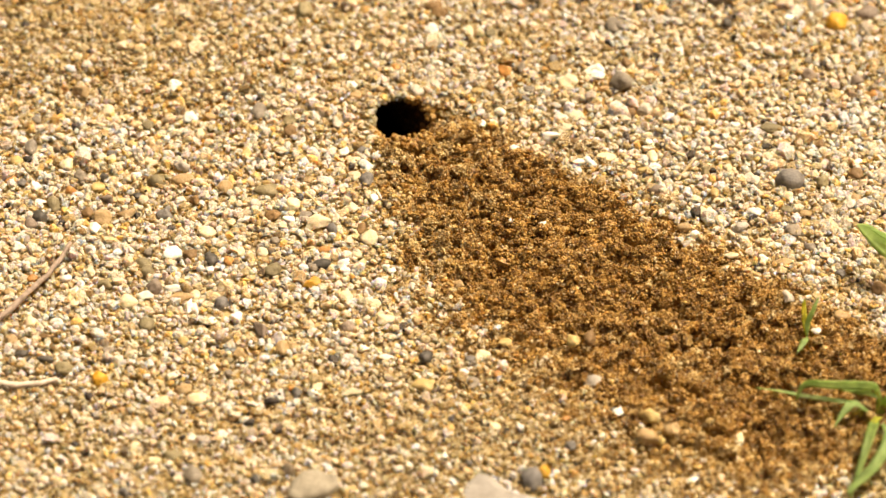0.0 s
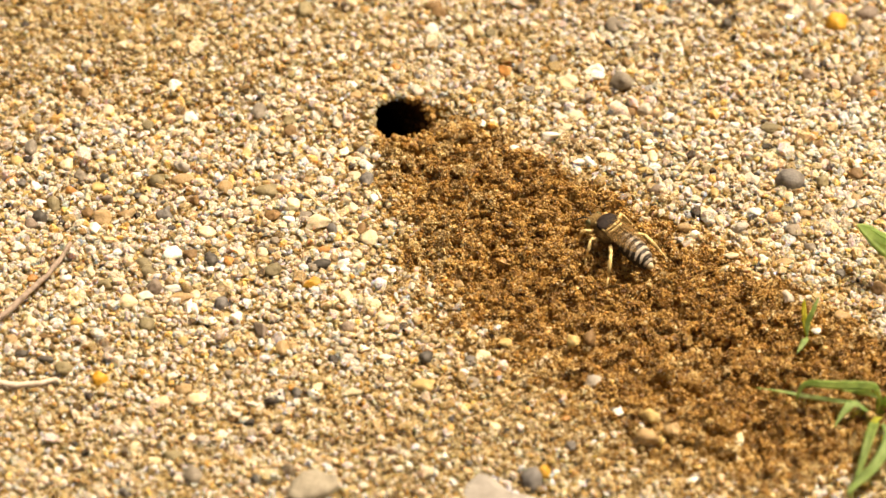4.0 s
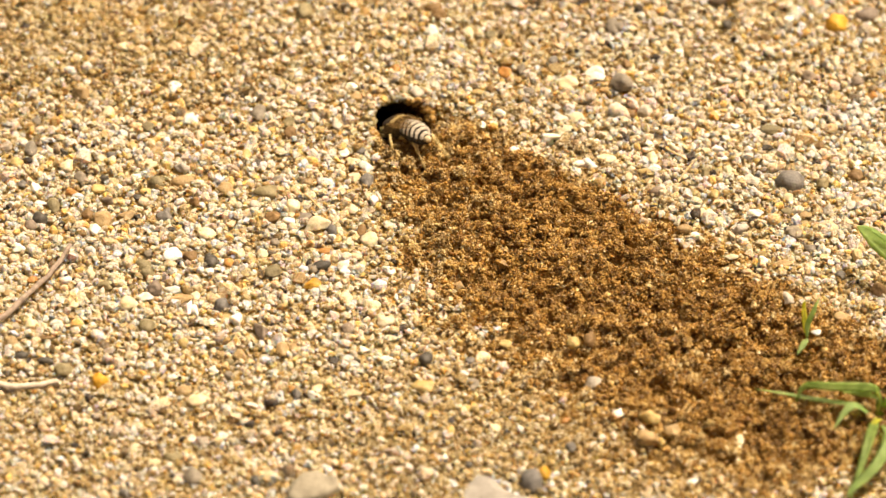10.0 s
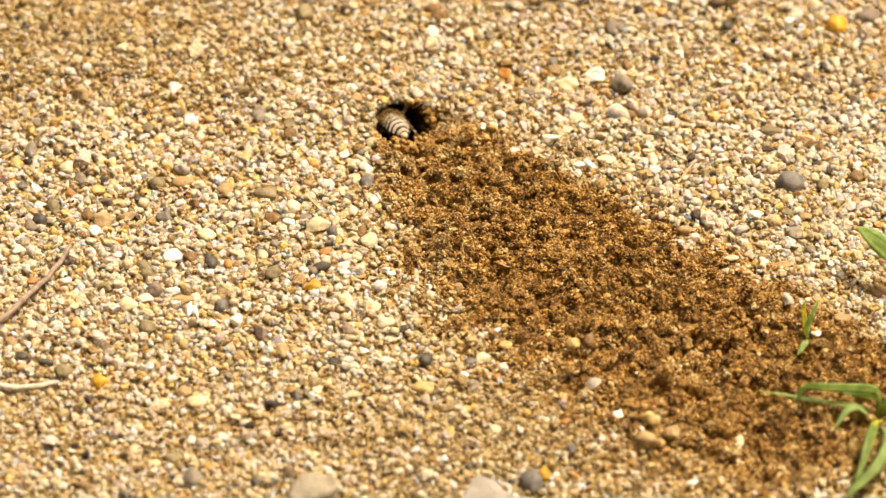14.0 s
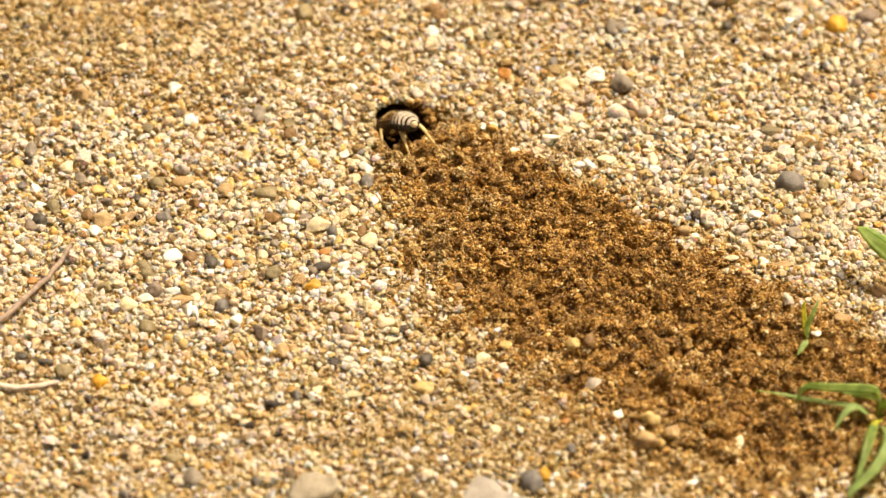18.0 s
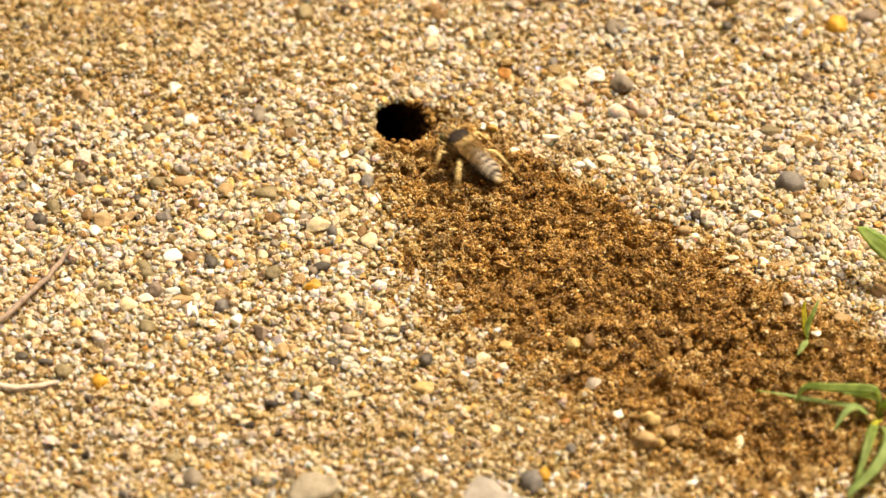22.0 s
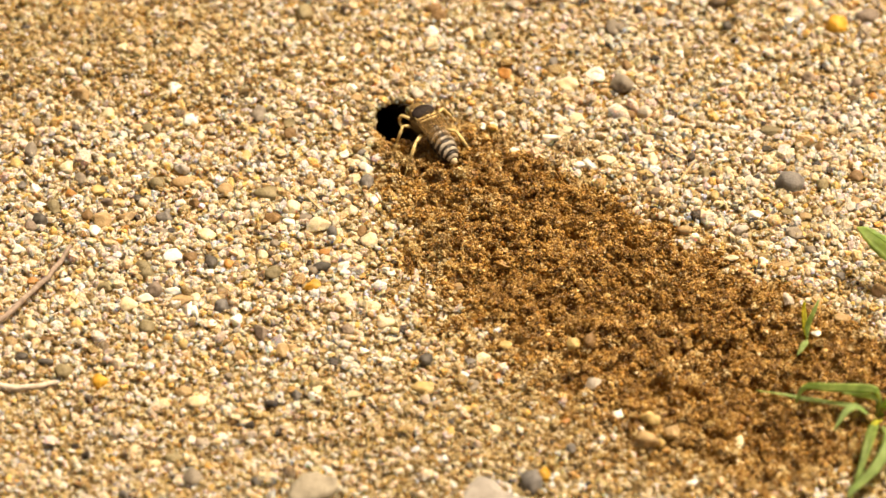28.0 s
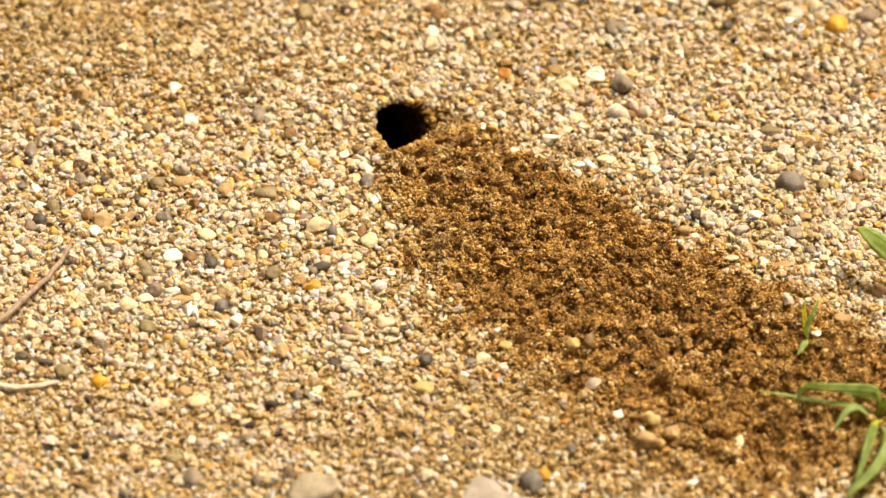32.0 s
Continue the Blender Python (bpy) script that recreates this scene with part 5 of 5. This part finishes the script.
# ---- sand clods that the wasp throws and shifts ----


def clod(seed, size):
    """A clump of damp crumbs, one mesh."""
    g = random.Random(seed)
    bm = bmesh.new()
    for _ in range(22):
        p = Vector((g.gauss(0, 0.42), g.gauss(0, 0.42), g.gauss(0, 0.3))) * size
        m = Matrix.Translation(p * MM) @ Euler((g.uniform(0, 6), g.uniform(0, 6), 0)).to_matrix().to_4x4() @ Matrix.Diagonal((g.uniform(0.7, 1.2), g.uniform(0.7, 1.1), g.uniform(0.6, 1), 1))
        bmesh.ops.create_icosphere(bm, subdivisions=1, radius=size * g.uniform(0.25, 0.42) * MM, matrix=m)
    me = bpy.data.meshes.new("sand_clod")
    bm.to_mesh(me)
    bm.free()
    me.polygons.foreach_set("use_smooth", np.full(len(me.polygons), True))
    me.materials.append(mat_damp)
    return tagged(new("sand_clod", me), "small dark clod of damp sand crumbs", "sand clod", "thrown sand clods")


# ---- what moves ----
BURROW = Vector((HOLE[0], HOLE[1], -0.5))


def motions():
    rows = []

    def inside(t, depth, roll=0.0):
        p = BURROW + WAY_IN * depth
        rows.append((t, pose(p.x * MM, p.y * MM, p.z * MM, roll, 51, 136)))

    def at(t, x, y, z, pitch, yaw, roll=0.0):
        rows.append((t, pose(x * MM, y * MM, z * MM, roll, pitch, yaw)))

    at(1, -11.1, 42.2, 0.5, 45, 136)
    at(1.2, -2.4, 35.8, 6.3, -6, 112)
    at(1.4, 9.8, 26.9, 7.1, -9, 143)
    at(1.6, 20.1, 16.7, 7.5, -10, 137)
    at(1.8, 34.8, 8.3, 7.1, -9, 133)
    at(2, 47.2, -2.5, 6.8, -9, 133)
    at(2.1, 54.5, -13.4, 7.5, -10, 128)
    at(2.2, 58.8, -19.4, 7.2, -7, 139)
    at(2.3, 58.2, -19.5, 7.2, -6, 149)
    at(2.4, 56.4, -16.4, 7.3, -6, 139)
    at(2.5, 57.6, -15.5, 7.3, -2, 142)
    at(2.6, 56.4, -16.2, 7.3, -7, 142)
    at(2.7, 56, -15.9, 7.4, -7, 147)
    at(2.8, 55, -15.7, 7.4, -5, 141)
    at(2.9, 52.4, -15.5, 7.3, -7, 145)
    at(3, 50.9, -12.9, 7.2, -5, 163)
    at(3.1, 49.2, -13.9, 6.9, -3, 141)
    at(3.2, 48.2, -10.5, 6.7, -6, 155)
    at(3.3, 47.7, -7.8, 6.7, -8, 130)
    at(3.4, 47.9, -7.8, 6.7, -8, 137)
    at(3.5, 46.2, -5.3, 6.9, -9, 136)
    at(4.2, 37.6, -1, 7.3, -8, 139)
    at(4.9, 27.6, 6.3, 7.2, -6, 143)
    at(5.5, 18.7, 11.1, 7.6, -7, 164)
    at(5.7, 18.6, 11.9, 7.5, 8, 137)
    at(6, 16.4, 13.2, 7.3, 1, 140)
    at(6.2, 16.9, 12.7, 7.4, 11, 137)
    at(6.5, 11.7, 16.3, 7.5, -4, 138)
    at(6.7, 9.1, 19.5, 7.5, -5, 143)
    at(7, 5.7, 24.6, 7.1, -2, 129)
    at(7.2, 2.6, 26.3, 6.9, -4, 144)
    at(7.5, -0.1, 33.3, 6.9, -1, 137)
    at(7.7, -0.7, 34.7, 6.7, -1, 140)
    at(8, -1.6, 35.5, 6.6, -6, 136)
    at(8.2, -4.5, 38, 6.1, -4, 121)
    at(8.5, -5.2, 39.3, 6, -6, 127)
    at(8.7, -5.4, 39.4, 6, 4, 120)
    at(9, -6.9, 42.6, 5.6, -5, 118)
    at(9.2, -7.6, 41.8, 5.6, 0, 125)
    at(9.4, -9.6, 39.7, 5.7, 3, 130)
    at(9.6, -7.9, 41.4, 5.7, -6, 123)
    at(9.8, -10.5, 38.7, 5.8, 5, 136)
    at(10, -10.7, 39.8, 1.5, 31, 128)
    at(10.2, -12.5, 40.9, -1, 33, 118)
    at(10.4, -14.2, 44.6, -3.5, 38, 123)
    at(14, -14.5, 51, -6, 26, 116)
    at(14.1, -13, 46.5, -1.5, 22, 122)
    at(14.3, -9.7, 40.3, 5.7, -1, 132)
    at(14.5, -4.6, 39.6, 6, -3, 110)
    at(15.1, -3.9, 38.7, 6.1, -4, 115)
    at(15.8, -5.8, 40.3, 5.9, -3, 122)
    at(16.5, -8.2, 40.9, 5.7, 5, 123)
    at(16.7, -8.6, 42.2, 5.6, -5, 119)
    at(16.9, -8.1, 41.1, 5.7, 4, 117)
    at(17.1, -8.8, 42.6, 5.5, -1, 119)
    at(17.3, -9.3, 41.7, 5.6, 9, 121)
    at(17.5, -10.2, 43, 2, 46, 149)
    at(17.7, -11.5, 42, 1, 37, 126)
    at(17.9, -12.1, 42.7, 0, 38, 118)
    at(18, -12.3, 43.9, -1, 44, 122)
    at(18.1, -12.8, 43.4, -1.5, 40, 121)
    at(18.3, -13.4, 42, -1, 29, 122)
    at(18.5, -14.3, 44.2, -3, 32, 119)
    at(21.3, -12, 42.2, 0, 44, 135)
    at(21.4, -11.2, 42.2, 1.5, 46, 124)
    at(21.5, -9.2, 43, 5.5, 0, 147)
    at(21.6, -6.2, 42.4, 5.6, -3, 140)
    at(21.7, -5.5, 40.9, 5.8, -0, 135)
    at(21.8, -3.4, 39.3, 6.1, -2, 133)
    at(21.9, 0.1, 33.9, 6.9, -4, 112)
    at(22, 4.4, 28.4, 7.1, -5, 130)
    at(22.1, 9.5, 24.2, 7.3, -8, 135)
    at(22.2, 14.9, 18.3, 7.3, -3, 137)
    at(22.3, 19.6, 15.2, 7.6, -8, 132)
    at(22.4, 21.7, 12.7, 7.2, -7, 130)
    at(22.6, 26.4, 10.8, 6.9, 16, 122)
    at(22.8, 26.3, 11.8, 7, -7, 120)
    at(23, 27.7, 11.6, 7.1, 25, 129)
    at(23.2, 23.5, 13.2, 7.1, -18, 197)
    at(23.4, 21.9, 13, 7.2, -5, 150)
    at(23.6, 20, 14, 7.6, -6, 146)
    at(23.8, 18.3, 15.3, 7.6, -2, 155)
    at(24, 19.4, 15.3, 7.6, 7, 137)
    at(24.2, 15.7, 17.6, 7.3, 0, 152)
    at(24.4, 15.2, 18.2, 7.3, -5, 145)
    at(24.6, 13.2, 20.8, 7.2, -6, 133)
    at(24.8, 13.6, 21.3, 7.2, 5, 121)
    at(25, 14.2, 25.6, 7.1, -5, 102)
    at(25.2, 12.8, 26.2, 7, -2, 117)
    at(25.5, 9.3, 27.9, 7.1, -7, 151)
    at(26.2, 4.5, 31.6, 7.1, -7, 142)
    at(26.9, -0.6, 36.3, 6.5, -5, 139)
    at(27.5, -3.9, 38.1, 6.2, -5, 128)
    at(27.7, -5, 38.7, 6.1, -6, 127)
    at(27.9, -4.3, 38.1, 6.1, -8, 120)
    at(28.1, -4.4, 37.9, 6.1, -6, 122)
    at(28.3, -4.9, 40.5, 5.9, -8, 122)
    at(28.5, -5, 38.1, 6.1, 17, 125)
    at(28.8, -5.5, 38.9, 6.1, 2, 121)
    at(29.1, -6.7, 39.8, 6, -2, 125)
    at(29.4, -6.4, 39.9, 5.9, -5, 122)
    at(29.7, -7.2, 40.5, 5.8, -6, 123)
    at(29.9, -9.1, 39.5, 5.8, 3, 139)
    at(30, -10.2, 39.7, 3, 7, 134)
    at(30.1, -8.9, 42.3, 3, 43, 138)
    at(30.3, -11.8, 41.8, 0.5, 36, 137)
    at(30.5, -13.1, 41.8, -1.5, 28, 125)
    inside(0, 44)
    inside(0.35, 40)
    inside(0.6, 26)
    inside(0.8, 15)
    inside(10.6, 14)
    inside(10.8, 18)
    inside(11, 27)
    inside(11.3, 43)
    inside(13.4, 43)
    inside(13.7, 26)
    inside(13.9, 14)
    inside(18.7, 15)
    inside(18.9, 27)
    inside(19.05, 36)
    inside(19.5, 43)
    inside(20.8, 43)
    inside(21.1, 24)
    inside(21.2, 15)
    inside(30.7, 15)
    inside(30.9, 25)
    inside(31.2, 43)
    inside(32, 43)
    rows.sort(key=lambda r: r[0])
    walk(wasp, rows)
    # legs paddle while the wasp digs and runs; they trail in the burrow
    g = random.Random(5)
    times = sorted({round(0.1 * i, 1) for i in range(0, 321)})
    active = ((0.7, 3.6), (3.6, 10.7), (13.7, 18.7), (21.1, 30.6))
    for n, (leg, name, s) in enumerate(wasp_legs):
        base = leg.matrix_basis.copy()
        reach = {"front_leg": 26.0, "middle_leg": 7.0, "hind_leg": 3.5}[name]
        keyed = [(0.0, base)]
        for t in times[1:-1]:
            if any(a <= t <= b for a, b in active):
                tuck = any(a <= t <= b for a, b in ((0, 1.05), (9.95, 14.2), (17.45, 21.45), (30.05, 32)))
                fold = {"front_leg": 0.0, "middle_leg": 50.0, "hind_leg": 44.0 if s > 0 else -50.0 if 13.3 < t < 14.15 else 24.0}[name] if tuck else 0.0
                swing = fold + reach * math.sin(t * (19.0 if name == "front_leg" else 11.0) + n * 2.1) + g.uniform(-2, 2)
                keyed.append((t, base @ pose(0, 0, 0, 0.3 * (swing - fold) * s, 0.4 * (swing - fold) - 0.5 * fold, swing * s)))
        keyed.append((32.0, base))
        walk(leg, keyed)
    base = wasp_abdomen.matrix_basis.copy()
    keyed = [(0.0, base)]
    for t in times[1:-1]:
        if any(a <= t <= b for a, b in active):
            keyed.append((t, base @ pose(0, 0, 0, 0, 3.5 * math.sin(t * 15.0) + 1.5, 2.5 * math.sin(t * 6.1))))
    keyed.append((32.0, base))
    walk(wasp_abdomen, keyed)

    def thrown(ob, rest, hops):
        """A clod at rest, then hops of (start, length, to, rise), millimetres."""
        p = Vector((rest[0], rest[1], float(height(rest[0], rest[1])) + 0.3))
        keyed, turn = [(0.0, pose(p.x * MM, p.y * MM, p.z * MM))], 0.0
        for start, long, to, rise in hops:
            q = Vector((to[0], to[1], float(height(to[0], to[1])) + 0.3))
            for f in (0.0, 0.25, 0.5, 0.75, 1.0):
                c = p.lerp(q, f)
                keyed.append((start + long * f, pose(c.x * MM, c.y * MM, (c.z + rise * 4 * f * (1 - f)) * MM, turn + 60 * f, 40 * f, 0)))
            turn += 60
            p = q
        keyed.append((32.0, keyed[-1][1]))
        walk(ob, keyed)

    thrown(clod(1, 2.0), (-6.7, 42.4), ((8.8, 0.35, (30.2, -2.7), 6),))
    thrown(clod(2, 1.6), (-8.8, 37.1), ((10.45, 0.4, (7.6, 27.1), 5),))
    thrown(clod(3, 1.8), (-11.5, 37.6), ((14.2, 0.4, (8.9, 20.3), 5),))
    thrown(clod(4, 2.2), (-5.3, 37.5), ((17.7, 0.45, (10.3, 24.8), 4), (22.6, 0.4, (23.5, -1.4), 5),))
    thrown(clod(5, 1.7), (-7.9, 36.1), ((18.6, 0.4, (-6.7, 35.7), 2), (21.5, 0.35, (7.6, 18.7), 5),))
    thrown(clod(6, 1.5), (-11.5, 32.9), ((23, 0.3, (-10.8, 33.5), 0.2),))
    thrown(clod(7, 2.0), (23.6, 8.3), ((22.9, 0.4, (42.1, -5.7), 6),))
    thrown(clod(8, 1.6), (27.0, 6.0), ((23.1, 0.4, (39.5, -5.8), 5),))
    thrown(clod(9, 1.7), (17.7, 18.5), ((24.95, 0.35, (24.2, -1.7), 4),))
    thrown(clod(10, 1.8), (14.3, 12.1), ((5.6, 0.35, (25.5, -4.5), 4),))
    thrown(clod(11, 2.0), (52.6, -12.8), ((3, 0.35, (66.7, -25.9), 5),))
    thrown(clod(12, 1.8), (48.6, -10.0), ((3.35, 0.35, (60.1, -24.4), 5),))
    thrown(clod(13, 1.8), (-1.9, 31.3), ((28.4, 0.4, (6.2, 17.2), 5),))
    thrown(clod(14, 2.1), (-9.8, 34.9), ((30.05, 0.4, (2.2, 23.6), 6),))
    thrown(clod(15, 1.6), (-12.8, 33.6), ((30.15, 0.4, (0.8, 21.4), 6),))
    thrown(clod(16, 2.3), (-5.3, 34.3), ((16.86, 0.3, (23.5, 0.2), 5),))
    thrown(clod(17, 2.2), (31.0, 6.3), ((22.82, 0.4, (40.1, -4.9), 5),))
    thrown(clod(18, 1.9), (29.0, 6.2), ((22.86, 0.4, (45.0, -0.5), 6),))
    thrown(clod(19, 2.4), (30.3, 5.1), ((22.84, 0.36, (36.7, -8.2), 6),))
    thrown(clod(20, 1.6), (27.6, 5.2), ((22.9, 0.36, (35.4, -6.9), 4),))
    thrown(clod(21, 1.9), (54.4, -15.7), ((2.85, 0.36, (70.6, -26.1), 6),))
    thrown(clod(22, 1.6), (53.1, -17.0), ((2.9, 0.3, (66.3, -32.7), 5),))

    # the rim's loose clods: sunk when the wasp scoops them in, pushed up again later
    g = random.Random(8)
    for i in range(22):
        u, w = g.uniform(-1, 1), g.uniform(0, 1)
        x, y = HOLE[0] - 1.0 + 4.6 * u, HOLE[1] - 7.5 - 2.6 * w + 1.2 * u * u
        up = Vector((x, y, -0.2 - 1.6 * (1 - w) + g.uniform(-0.4, 0.4)))
        down = BURROW + WAY_IN * g.uniform(17, 26) + Vector((g.uniform(-2, 2), g.uniform(-3, 0), -5.5))
        tall = up + (Vector((0.2, 1.6, 3.2 * (1 - abs(u)))) if abs(u) < 0.45 else Vector((0.3, 0.2, 0.3)))
        keyed = []
        for t, p, turn in ((0, up, 0), (9.75, up, 0), (10.0, down, 50), (11.1, down, 50), (11.45, up, 20), (17.4, up, 20), (17.75, down, 70), (18.95, down, 70), (19.2, tall, 30),
                           (21.3, tall, 30), (21.6, up, 0), (29.9, up, 0), (30.2, down, 60), (32, down, 60)):
            keyed.append((t, pose(p.x * MM, p.y * MM, p.z * MM, turn, turn * 0.6, 31 * i % 80)))
        walk(clod(40 + i, g.uniform(1.0, 1.5)), keyed)
    # two pale stones that the wasp kicks aside and later buries
    for (x0, y0), moves, size in (((23.6, 5.5), ((4.6, 23.6, 5.5, 0.4), (4.9, 30.3, 3.5, 4), (5.2, 36.3, -2.2, 0.5), (22.4, 36.3, -2.2, 0.5), (22.8, 37.1, -2.7, -1.6)), 1.25), ((16.2, 5.4), ((6.15, 16.2, 5.4, 0.3), (6.3, 18.2, 3.2, 3), (6.45, 19.8, -0.3, 0.5), (22.45, 19.8, -0.3, 0.5), (22.7, 20.3, -1.3, -1.6)), 0.85)):
        stone = pebble(x0, y0, size, size * 0.8, size * 0.55, "W", 20)
        base = stone.matrix_world.copy()
        keyed = [(0, base)]
        for t, x, y, z in moves:
            keyed.append((t, pose(x * MM, y * MM, (float(height(x, y)) + z) * MM, 10, 5, 30 + 4 * t % 60)))
        keyed.append((32.0, keyed[-1][1]))
        walk(stone, keyed)


motions()
